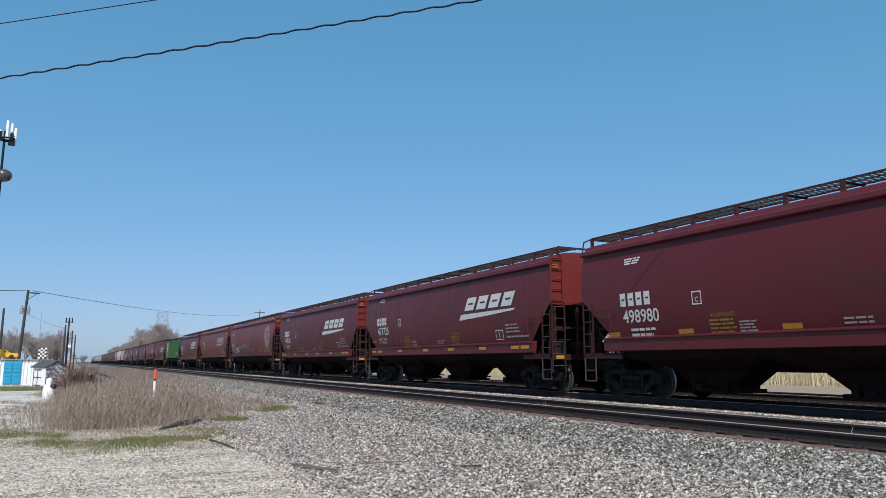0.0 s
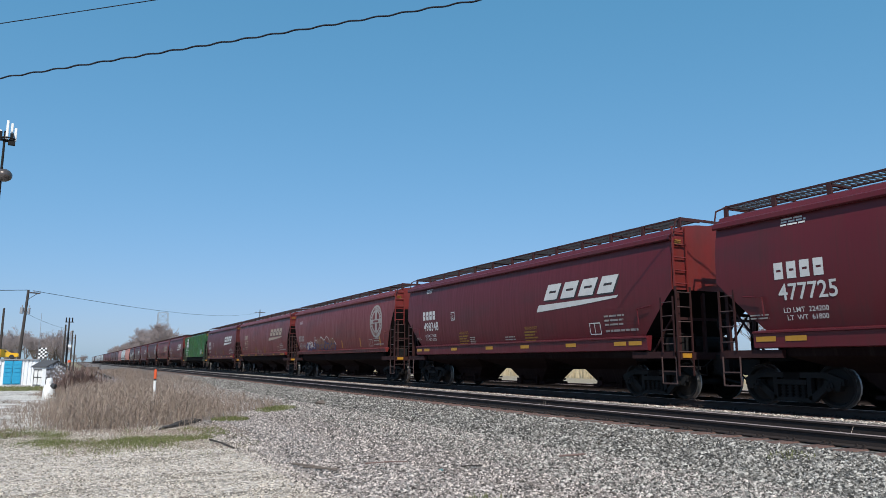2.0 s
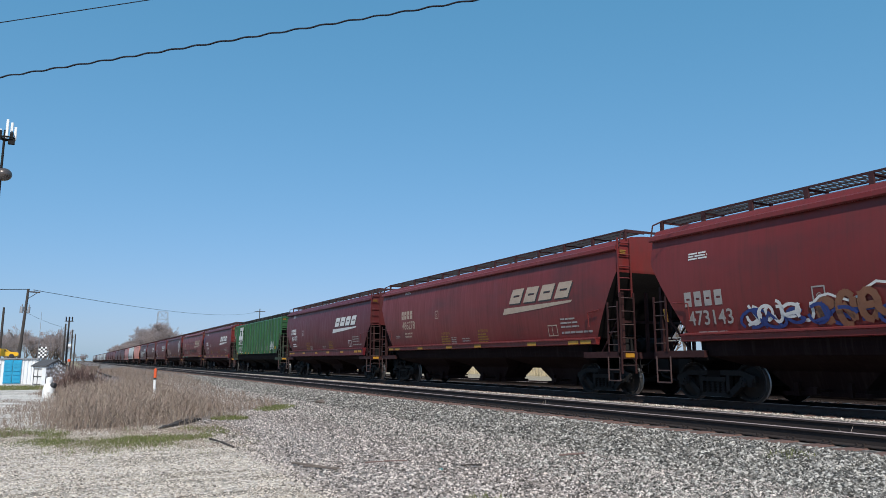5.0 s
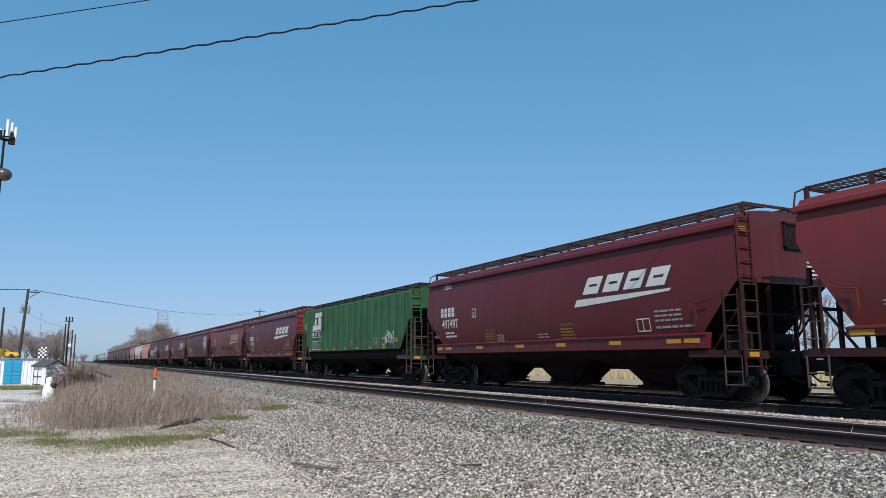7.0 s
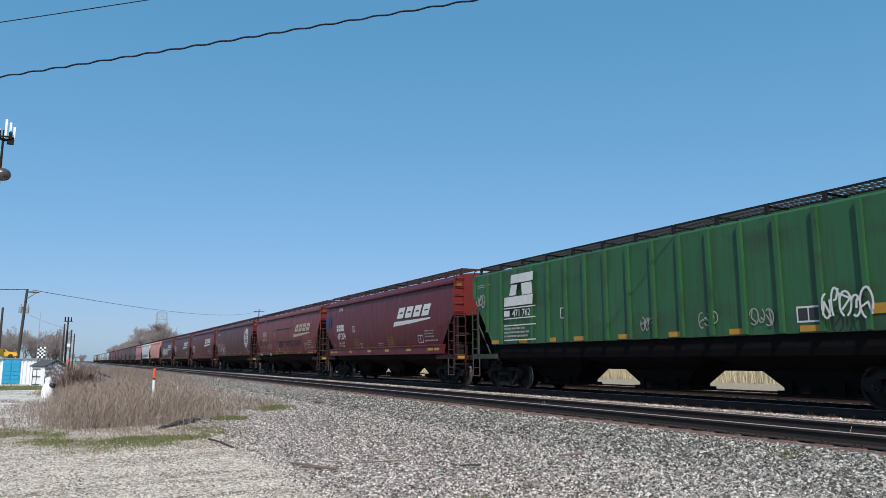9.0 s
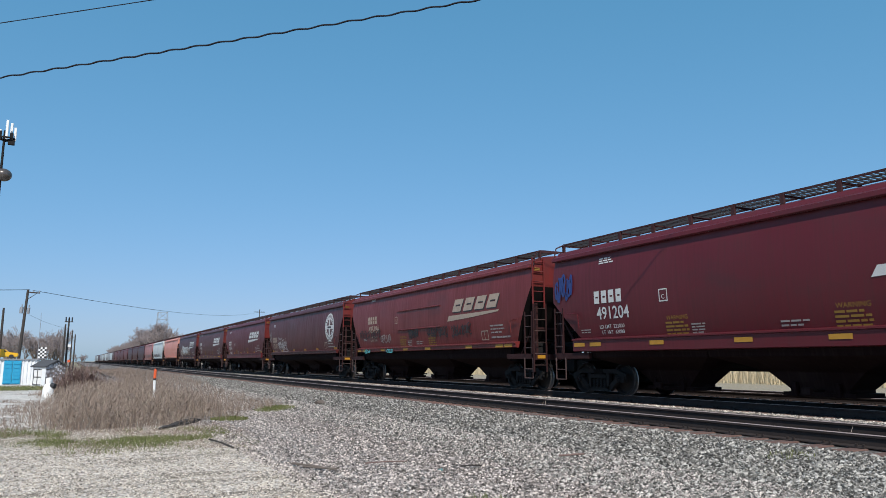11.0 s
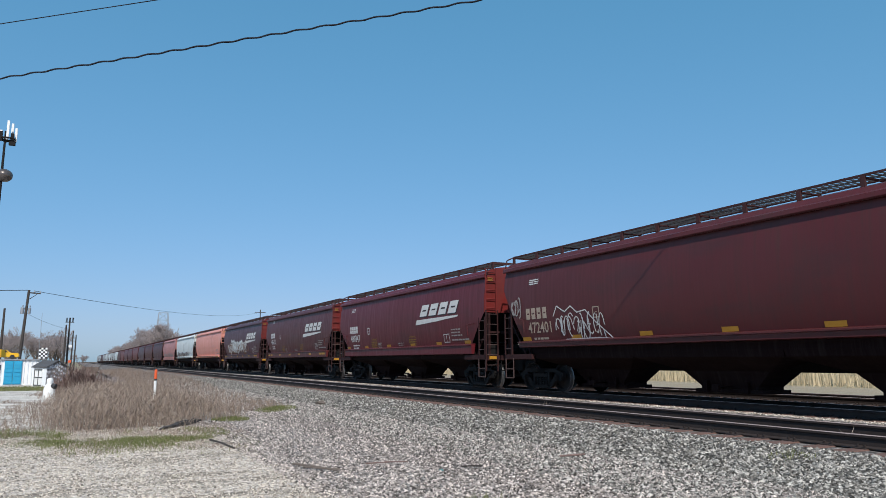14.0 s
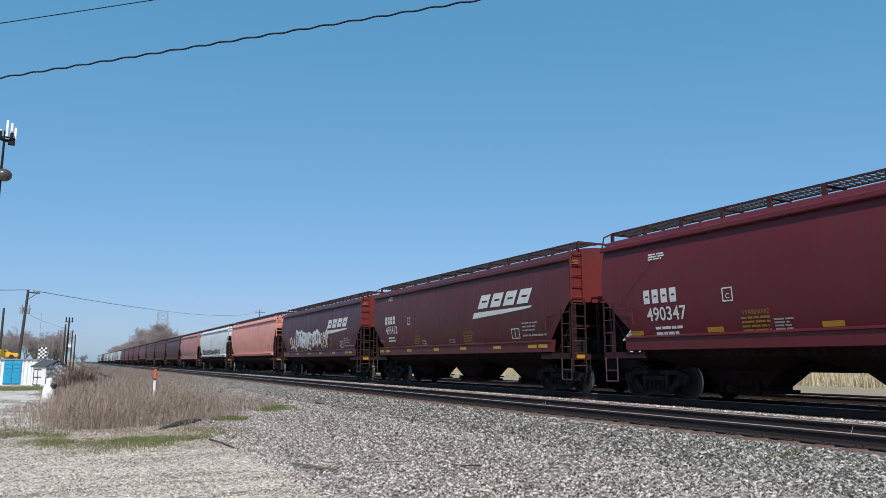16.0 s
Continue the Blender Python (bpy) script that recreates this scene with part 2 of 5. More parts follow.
ORANGE_PAINT = plain("orange_marker_paint", (0.75, 0.11, 0.03), 0.5, 0, 0.2, 4)
GREY_METAL = plain("grey_metal", (0.30, 0.31, 0.33), 0.5, 0.4, 0.2, 3)
GLOBE = plain("dull_bronze_globe", (0.10, 0.085, 0.08), 0.3, 0.3, 0.1, 3)


# the shed's gable end: shadow mottled by branches, painted as grey cells
def shaded_gable_material():
    m = Nodes("mottled_shaded_gable")
    v = m.coords()
    vo = m.n("TexVoronoi", Vector=v, Scale=5.0)
    grey = m.n("RGBToBW", Color=vo.outputs["Color"]).outputs[0]
    c = m.ramp(grey, (0.15, (0.13, 0.12, 0.13)), (0.5, (0.36, 0.36, 0.40)), (0.85, (0.70, 0.70, 0.72)))
    c = m.mix(m.ramp(vo.outputs["Distance"], (0.4, 0.0), (0.62, 0.9)), c, (0.12, 0.10, 0.09))
    m.bump(m.ramp(vo.outputs["Distance"], (0.0, 1.0), (0.7, 0.0)), 0.8, 0.03)
    return m.done(c, 0.9)


SHADED_GABLE = shaded_gable_material()


# ================= builders =================
def to_object(name, bm, material, parent=None, label=""):
    me = bpy.data.meshes.new(name)
    bm.to_mesh(me)
    bm.free()
    for mt in (material if isinstance(material, (list, tuple)) else (material,)):
        me.materials.append(mt)
    ob = new(name, me)
    ob.parent = parent
    return tagged(ob, label=label)


def part(name, bm, material, parent, label=""):
    return to_object(name, bm, material, parent, label)


def share(name, me, parent, at=None):
    ob = new(name, me)
    ob.parent = parent
    if at is not None:
        ob.matrix_basis = at
    return ob


def raw(name, verts, faces, material, parent=None):
    me = bpy.data.meshes.new(name)
    me.from_pydata(verts, [], faces)
    me.materials.append(material)
    ob = new(name, me)
    ob.parent = parent
    return ob


def empty(name, label, category, group="", at=None, kind=""):
    ob = new(name)
    ob.empty_display_size = 0.2
    if at is not None:
        ob.matrix_basis = at
    return tagged(ob, label, category, group, kind)


def box(bm, x0, x1, y0, y1, z0, z1, mat=0):
    vs = [bm.verts.new((x, y, z)) for x in (x0, x1) for y in (y0, y1) for z in (z0, z1)]
    for f in ((0, 1, 3, 2), (4, 6, 7, 5), (0, 4, 5, 1), (2, 3, 7, 6), (0, 2, 6, 4), (1, 5, 7, 3)):
        bm.faces.new([vs[i] for i in f]).material_index = mat
    return vs


def rod(bm, p, q, r, n=6, r2=None, caps=True):
    p, q = Vector(p), Vector(q)
    d = (q - p).normalized()
    a = d.orthogonal().normalized()
    b = d.cross(a)
    rings = []
    for c, rr in ((p, r), (q, r if r2 is None else r2)):
        rings.append([bm.verts.new(c + (a * math.cos(k * math.tau / n) + b * math.sin(k * math.tau / n)) * rr) for k in range(n)])
    for k in range(n):
        bm.faces.new((rings[0][k], rings[0][(k + 1) % n], rings[1][(k + 1) % n], rings[1][k]))
    if caps:
        bm.faces.new(rings[0][::-1])
        bm.faces.new(rings[1])


def pipe(bm, pts, r, n=6):
    for a, b in zip(pts, pts[1:]):
        rod(bm, a, b, r, n)


def prism(bm, outline, y0, y1, axis="y"):
    """Extrude an outline of (x, z) along y, or of (y, z) along x."""
    put = (lambda a, b, c: (a, c, b)) if axis == "y" else (lambda a, b, c: (c, a, b))
    lo = [bm.verts.new(put(a, b, y0)) for a, b in outline]
    hi = [bm.verts.new(put(a, b, y1)) for a, b in outline]
    k = len(outline)
    for i in range(k):
        bm.faces.new((lo[i], lo[(i + 1) % k], hi[(i + 1) % k], hi[i]))
    bm.faces.new(lo[::-1])
    bm.faces.new(hi)
    bmesh.ops.recalc_face_normals(bm, faces=bm.faces[:])


def bevel(bm, width=0.01, segments=1):
    bmesh.ops.bevel(bm, geom=bm.edges[:], offset=width, segments=segments, affect="EDGES", clamp_overlap=True)


def smooth(ob, angle=40):
    me = ob.data
    me.polygons.foreach_set("use_smooth", [True] * len(me.polygons))
    me.set_sharp_from_angle(angle=radians(angle))
    return ob


# ================= ground, line =================
RAIL_TOP = 0.60


def land(x, y):
    """Ground height: level lot, falling half a metre further off."""
    r = math.hypot(x, y)
    k = min(1, max(0, (r - 25) / 40))
    e = min(1, max(0, (x - 20) / 5))
    return -0.45 * k * k * (3 - 2 * k) * (1 - e) + 0.30 * e


def build_ground():
    def steps(near, far):
        out, s, v = [0.0], 1.2, 0.0
        while v < far:
            v += s
            out.append(v)
            if v > near:
                s *= 1.35
        return out
    pos = steps(45, 3500)
    xs = [-v for v in pos[:0:-1]] + pos
    verts = [(x, y, land(x, y)) for y in xs for x in xs]
    n = len(xs)
    faces = [(j * n + i, j * n + i + 1, (j + 1) * n + i + 1, (j + 1) * n + i) for j in range(n - 1) for i in range(n - 1)]
    ob = raw("ground", verts, faces, GROUND)
    smooth(ob)
    tagged(ob, "pale gravel lot fading to dry open field", "ground", kind="structure")


build_ground()
TRACKS = (10.27, 15.02, 19.72)
GAUGE = 0.75


def build_ballast():
    prof = [(3.6, -0.06), (5.2, 0.02), (6.6, 0.16), (7.9, 0.31), (8.75, 0.385), (9.15, 0.402), (11.9, 0.41), (12.4, 0.50), (13.1, 0.47), (13.6, 0.41), (18.0, 0.40), (21.6, 0.41), (22.8, 0.30), (25.0, -0.1), (26.5, -0.6)]
    ys = [-40 + 0.8 * i for i in range(130)] + [64 * 1.12 ** i for i in range(1, 34)]
    verts = []
    for y in ys:
        for x, z in prof:
            j = noise.noise((x * 0.9, y * 0.5, 3.1)) * 0.012
            verts.append((x, y, z + (j if x < 9 or 12 < x < 13.4 else 0)))
    n = len(prof)
    faces = [(j * n + i, j * n + i + 1, (j + 1) * n + i + 1, (j + 1) * n + i) for j in range(len(ys) - 1) for i in range(n - 1)]
    ob = raw("ballast", verts, faces, BALLAST)
    smooth(ob, 60)
    tagged(ob, "grey crushed-stone ballast bed under two tracks", "ballast", kind="structure")
    return ob


ballast = build_ballast()


def build_rail(x, worn):
    """Flat-bottomed rail: foot, web, head; the head's running face is worn bright."""
    bm = bmesh.new()
    z = RAIL_TOP
    out = [(-0.075, z - 0.175), (0.075, z - 0.175), (0.075, z - 0.163), (0.012, z - 0.145), (0.010, z - 0.045), (0.036, z - 0.036), (0.036, z - 0.006),
           (0.030, z), (-0.030, z), (-0.036, z - 0.006), (-0.036, z - 0.036), (-0.010, z - 0.045), (-0.012, z - 0.145), (-0.075, z - 0.163)]
    prism(bm, [(x + a, b) for a, b in out], -60, 2200)
    for f in bm.faces:
        c = f.calc_center_median()
        f.material_index = 1 if c.z > z - 0.007 else 0
    ob = to_object("rail", bm, (RAIL_RUST, RAIL_HEAD))
    return tagged(ob, "rusty steel rail with a worn bright head", "rail", "rails", "structure")


for tx in TRACKS:
    for side in (-1, 1):
        build_rail(tx + side * GAUGE, True)

# ================= the train =================
SPEED = 11.424
SIDE = [(1.505, 4.05), (1.556, 3.82), (1.588, 3.55), (1.606, 3.25), (1.61, 2.95), (1.601, 2.65), (1.578, 2.35), (1.540, 2.05), (1.496, 1.80), (1.455, 1.62)]


def side_x(z):
    """Half width of a rounded car side at height z over the rail."""
    for (xa, za), (xb, zb) in zip(SIDE, SIDE[1:]):
        if z >= zb:
            return xa + (xb - xa) * min(1, max(0, (za - z) / (za - zb)))
    return SIDE[-1][0]


def flat_x(z):
    return 1.50


class Bank:
    """Meshes shared by all cars of one length."""


def shell_mesh(length, ribbed):
    """The tank-like hopper body: rounded sides, hipped ends cut back under the slope sheets."""
    h = length / 2
    if ribbed:
        half = [(0.0, 4.36), (0.9, 4.31), (1.44, 4.20), (1.50, 4.14), (1.50, 1.54)]
    else:
        half = [(0.0, 4.56), (0.55, 4.54), (1.0, 4.49), (1.36, 4.38), (1.51, 4.17)] + SIDE
    ring = [(-x, z) for x, z in half[:0:-1]] + half
    ys = [-h + length * i / 24 for i in range(25)]
    bm = bmesh.new()
    loops = [[bm.verts.new((x, y, z)) for x, z in ring] for y in ys]
    n = len(ring)
    for a, b in zip(loops, loops[1:]):
        for i in range(n):
            bm.faces.new((a[i], a[(i + 1) % n], b[(i + 1) % n], b[i]))
    bm.faces.new(loops[0])
    bm.faces.new(loops[-1])
    cut, fall = (3.35, -0.75) if ribbed else (2.79, -1.02) if length < 16.5 else (3.45, -0.58)
    for s in (-1, 1):
        nrm = Vector((0, s, fall)).normalized()
        r = bmesh.ops.bisect_plane(bm, geom=bm.verts[:] + bm.edges[:] + bm.faces[:], plane_co=(0, s * h, cut), plane_no=nrm, clear_outer=True)
        bmesh.ops.contextual_create(bm, geom=[e for e in r["geom_cut"] if isinstance(e, bmesh.types.BMEdge)])
    bmesh.ops.recalc_face_normals(bm, faces=bm.faces[:])
    for f in bm.faces:
        c = f.calc_center_median()
        if abs(f.normal.y) > 0.9 and abs(c.y) > h - 0.1:
            f.material_index = 1
        # slope sheets' undersides take the near-black slot, shade painted below the overhang
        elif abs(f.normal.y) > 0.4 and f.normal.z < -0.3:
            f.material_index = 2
    return bm


def lip_bm(length):
    """The eave that runs along the top of a rounded side."""
    bm = bmesh.new()
    h = length / 2 + 0.02
    prism(bm, [(-1.47, 4.26), (-1.615, 4.20), (-1.63, 4.10), (-1.60, 4.07), (-1.54, 4.08), (-1.535, 4.17)], -h, h)
    return bm


def sill_bm(length):
    bm = bmesh.new()
    h = length / 2 - 0.95
    foot = 1.27 if length < 16.5 else 1.45
    prism(bm, [(-1.44, 1.655), (-1.665, 1.62), (-1.665, 1.585), (-1.625, 1.57), (-1.615, foot), (-1.50, foot - 0.02)], -h, h)
    return bm


def bay_bm(pitch):
    """One discharge hopper: a tapered trough with a gate box and its rack below."""
    bm = bmesh.new()
    levels = [(1.435, pitch / 2, 1.61), (1.425, pitch / 2, 1.25), (1.38, pitch / 2 - 0.02, 1.08), (0.58, pitch / 2 - 1.02, 0.74), (0.45, pitch / 2 - 1.48, 0.36), (0.45, pitch / 2 - 1.48, 0.28)]
    rings = [[bm.verts.new((sx * w, sy * l, z)) for sx, sy in ((-1, -1), (1, -1), (1, 1), (-1, 1))] for w, l, z in levels]
    for a, b in zip(rings, rings[1:]):
        for i in range(4):
            bm.faces.new((a[i], a[(i + 1) % 4], b[(i + 1) % 4], b[i]))
    bm.faces.new(rings[0][::-1])
    bm.faces.new(rings[-1])
    bmesh.ops.recalc_face_normals(bm, faces=bm.faces[:])
    l = pitch / 2 - 1.32
    box(bm, -0.50, 0.50, -l, l, 0.20, 0.29)
    rod(bm, (-1.0, -0.1, 0.34), (1.0, -0.1, 0.34), 0.03)
    box(bm, -1.05, -0.95, -0.2, 0.0, 0.27, 0.41)
    for y in (-l * 0.6, l * 0.6):
        box(bm, -0.58, -0.46, y - 0.05, y + 0.05, 0.2, 0.5)
    return bm


def board_frame_bm(length, high):
    """Side stringers and stanchions of the roof walk."""
    bm = bmesh.new()
    h = length / 2 - 0.05
    for x in (-1.18, -0.45, 0.45, 1.18):
        box(bm, x - 0.015, x + 0.015, -h, h, high - 0.025, high + 0.02)
    n = 13
    for i in range(n):
        y = -h + 2 * h * i / (n - 1)
        for s in (-1, 1):
            box(bm, s * 1.18 - 0.03, s * 1.18 + 0.03, y - 0.05, y + 0.05, 4.36 if high > 4.6 else 4.2, high)
            box(bm, min(s * 1.18, s * .45), max(s * 1.18, s * .45), y - 0.03, y + 0.03, high - 0.06, high - 0.03)
    for s in (-1, 1):
        box(bm, -1.18, 1.18, s * h - 0.03, s * h + 0.03, high - 0.03, high + 0.03)
    return bm


def grating_bm(length, high):
    bm = bmesh.new()
    h = length / 2 - 0.08
    n = int(2 * h / 0.13)
    for s in (-1, 1):
        for i in range(n):
            y = -h + 2 * h * i / (n - 1)
            box(bm, min(s * .46, s * 1.17), max(s * .46, s * 1.17), y - 0.012, y + 0.012, high - 0.016, high + 0.016)
        for x in (0.82,):
            box(bm, s * x - 0.01, s * x + 0.01, -h, h, high - 0.015, high + 0.015)
    return bm


def hatch_bm(length):
    """The trough hatch along the crown, with its cover joints and hold-downs."""
    bm = bmesh.new()
    h = length / 2 - 1.0
    prism(bm, [(-0.32, 4.34), (-0.30, 4.52), (-0.15, 4.58), (0.15, 4.58), (0.30, 4.52), (0.32, 4.34)], -h, h)
    for i in range(9):
        y = -h + 2 * h * i / 8
        box(bm, -0.36, 0.36, y - 0.04, y + 0.04, 4.35, 4.61)
    return bm


def ladder_bm(rungs, width, z0, z1, r=0.018):
    """A ladder in the plane x-z, its foot at the origin's x."""
    bm = bmesh.new()
    for x in (0, width):
        box(bm, x - 0.022, x + 0.022, -0.018, 0.018, z0, z1)
    k = len(bm.faces)
    for i in range(rungs):
        z = z0 + (z1 - z0) * (i + 0.6) / rungs
        rod(bm, (0, 0, z), (width, 0, z), r, 5)
    bm.faces.ensure_lookup_table()
    for f in bm.faces[k:]:
        f.material_index = 1
    return bm


def platform_bm(length):
    """End deck and end sill at the trailing end (+y)."""
    bm = bmesh.new()
    h = length / 2
    box(bm, -1.52, 1.52, h - 0.06, h + 0.10, 1.02, 1.20)
    box(bm, -1.50, 1.50, h - 1.05, h - 0.06, 1.13, 1.17)
    for s in (-1, 1):
        box(bm, s * 1.50 - 0.06, s * 1.50 + 0.06, h - 1.6, h - 0.06, 1.05, 1.22)
    return bm


def end_frame_bm(length):
    """Posts and braces that carry the body's end over the deck."""
    bm = bmesh.new()
    h = length / 2
    for x in (-1.36, -0.45, 0.45, 1.36):
        box(bm, x - 0.04, x + 0.04, h - 0.12, h - 0.04, 1.17, 2.9)
    for s in (-1, 1):
        rod(bm, (s * 1.36, h - 1.0, 1.2), (s * 1.36, h - 0.12, 2.3), 0.03)
    box(bm, -1.36, 1.36, h - 0.10, h - 0.05, 2.02, 2.09)
    return bm


def step_bm():
    """A hanging stirrup step."""
    bm = bmesh.new()
    pipe(bm, [(0, 0, 1.08), (0, 0, 0.42), (0, 0.48, 0.42), (0, 0.48, 1.08)], 0.02)
    rod(bm, (0, 0, 0.72), (0, 0.48, 0.72), 0.017)
    return bm


def coupler_bm(length, reach):
    bm = bmesh.new()
    h = length / 2
    box(bm, -0.28, 0.28, h, h + 0.50, 0.64, 1.14)
    box(bm, -0.07, 0.07, h + 0.3, h + reach - 0.25, 0.80, 0.94)
    prism(bm, [(-0.14, 0.74), (0.14, 0.74), (0.17, 0.84), (0.14, 1.0), (-0.14, 1.0), (-0.17, 0.84)], h + reach - 0.28, h + reach + 0.08)
    pipe(bm, [(0.25, h, 0.9), (0.28, h + 0.3, 0.55), (0.22, h + reach, 0.42)], 0.03)
    return bm


def centre_sill_bm(length):
    bm = bmesh.new()
    h = length / 2
    box(bm, -0.19, 0.19, -h, h, 0.72, 1.14)
    for s in (-1, 1):
        box(bm, -1.45, 1.45, s * (h - 1.38) - 0.22, s * (h - 1.38) + 0.22, 0.98, 1.22)
        box(bm, -1.41, 1.41, s * (h - 1.51) - 0.12, s * (h - 1.51) + 0.12, 1.225, 1.60)
    return bm


def brake_wheel_bm():
    bm = bmesh.new()
    n = 20
    for k in range(n):
        a, b = k * math.tau / n, (k + 1) * math.tau / n
        rod(bm, (0.28 * math.cos(a), 0, 0.28 * math.sin(a)), (0.28 * math.cos(b), 0, 0.28 * math.sin(b)), 0.018, 5, caps=False)
    for k in range(5):
        a = k * math.tau / 5
        rod(bm, (0, 0.04, 0), (0.28 * math.cos(a), 0, 0.28 * math.sin(a)), 0.014, 5)
    rod(bm, (0, -0.02, 0), (0, 0.25, 0), 0.05, 8)
    return bm


def reservoir_bm():
    bm = bmesh.new()
    rod(bm, (0.1, 0, 1.42), (1.05, 0, 1.42), 0.22, 12)
    rod(bm, (0.0, 0, 1.42), (0.1, 0, 1.42), 0.12, 12, 0.22)
    box(bm, 0.2, 0.3, -0.25, 0.25, 1.17, 1.3)
    box(bm, 0.8, 0.9, -0.25, 0.25, 1.17, 1.3)
    pipe(bm, [(0.5, 0.2, 1.5), (0.5, 0.4, 1.7), (-0.6, 0.4, 1.7), (-0.6, 0.3, 1.2)], 0.025)
    box(bm, -0.75, -0.35, -0.2, 0.2, 1.25, 1.6)
    return bm


def frame_side_bm(s):
    """One cast truss side frame of the bogie with its spring nest and journal boxes."""
    bm = bmesh.new()
    x = s * 0.98
    a, b = x - 0.06, x + 0.06
    prism(bm, [(-1.20, 0.46), (-1.20, 0.60), (-0.80, 0.74), (0.80, 0.74), (1.20, 0.60), (1.20, 0.46), (0.76, 0.62), (-0.76, 0.62)], a, b, "x")
    prism(bm, [(-0.50, 0.11), (0.50, 0.11), (0.44, 0.20), (-0.44, 0.20)], a, b, "x")
    for k in (-1, 1):
        prism(bm, [(k * 0.96, 0.50), (k * 0.82, 0.55), (k * 0.36, 0.19), (k * 0.50, 0.11)], a, b, "x")
        prism(bm, [(k * 0.36, 0.19), (k * 0.46, 0.19), (k * 0.46, 0.63), (k * 0.36, 0.63)], a, b, "x")
        prism(bm, [(k * 0.76, 0.40), (k * 1.10, 0.36), (k * 1.16, 0.56), (k * 0.78, 0.58)], a - 0.02, b + 0.02, "x")
        rod(bm, (x - 0.10, k * 0.89, 0.457), (x + s * 0.12, k * 0.89, 0.457), 0.105, 12)
    for y in (-0.24, -0.08, 0.08, 0.24):
        rod(bm, (x, y, 0.19), (x, y, 0.46), 0.045, 8)
        for k in range(4):
            rod(bm, (x, y, 0.21 + k * 0.065), (x, y, 0.235 + k * 0.065), 0.072, 8)
    box(bm, x - 0.08, x + 0.08, -0.36, 0.36, 0.47, 0.58)
    return bm


def bolster_bm():
    bm = bmesh.new()
    box(bm, -1.05, 1.05, -0.2, 0.2, 0.50, 0.74)
    rod(bm, (0, 0, 0.7), (0, 0, 0.98), 0.22, 12)
    for s in (-1, 1):
        box(bm, -0.9, 0.9, s * 0.38 - 0.05, s * 0.38 + 0.05, 0.36, 0.50)
        box(bm, s * 0.90 - 0.02, s * 0.90 + 0.02, -0.40, 0.40, 0.17, 0.52)
    return bm


def wheel_bm(s):
    """One dished wheel: tread, flange, plate, hub; the axle line is x, the centre at the origin."""
    bm = bmesh.new()
    prof = [(0.0, 0.0), (0.05, 0.13), (0.02, 0.16), (-0.02, 0.36), (0.04, 0.385), (0.055, 0.40), (0.055, 0.452), (0.045, 0.457), (-0.055, 0.462), (-0.07, 0.487), (-0.09, 0.487), (-0.09, 0.40), (-0.05, 0.36), (-0.03, 0.16), (-0.09, 0.12), (-0.09, 0.0)]
    n = 22
    rings = [[bm.verts.new((s * (0.79 + a), r * math.cos(k * math.tau / n), r * math.sin(k * math.tau / n))) for k in range(n)] if r > 0 else None for a, r in prof]
    mats = []
    for j in range(1, len(prof) - 2):
        for k in range(n):
            f = bm.faces.new((rings[j][k], rings[j][(k + 1) % n], rings[j + 1][(k + 1) % n], rings[j + 1][k]))
            f.material_index = 1 if 6 <= j <= 8 else 0
    bm.faces.new(rings[1])
    bm.faces.new(rings[-2])
    for k in range(3):
        a = k * math.tau / 3
        rod(bm, (s * 0.84, 0.07 * math.cos(a), 0.07 * math.sin(a)), (s * 1.13, 0.05 * math.cos(a), 0.05 * math.sin(a)), 0.03, 6)
    bmesh.ops.recalc_face_normals(bm, faces=bm.faces[:])
    return bm


def axle_bm():
    bm = bmesh.new()
    rod(bm, (-0.95, 0, 0), (0.95, 0, 0), 0.085, 10)
    return bm


def mesh_of(name, bm, mats, smooth_angle=None):
    me = bpy.data.meshes.new(name)
    bm.to_mesh(me)
    bm.free()
    for m in (mats if isinstance(mats, (list, tuple)) else (mats,)):
        me.materials.append(m)
    if smooth_angle:
        me.polygons.foreach_set("use_smooth", [True] * len(me.polygons))
        me.set_sharp_from_angle(angle=radians(smooth_angle))
    return me


BOGIE = Bank()
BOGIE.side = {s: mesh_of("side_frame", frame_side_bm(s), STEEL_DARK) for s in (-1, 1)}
BOGIE.bolster = mesh_of("bolster", bolster_bm(), SHADED_GRIME)
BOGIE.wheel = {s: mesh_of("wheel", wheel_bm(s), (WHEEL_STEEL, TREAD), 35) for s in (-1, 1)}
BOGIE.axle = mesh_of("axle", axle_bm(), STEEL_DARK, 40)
BRAKE_WHEEL = mesh_of("brake_wheel", brake_wheel_bm(), STEEL_DARK)
WHEELS = []

REACH = 0.80
BANKS = {}


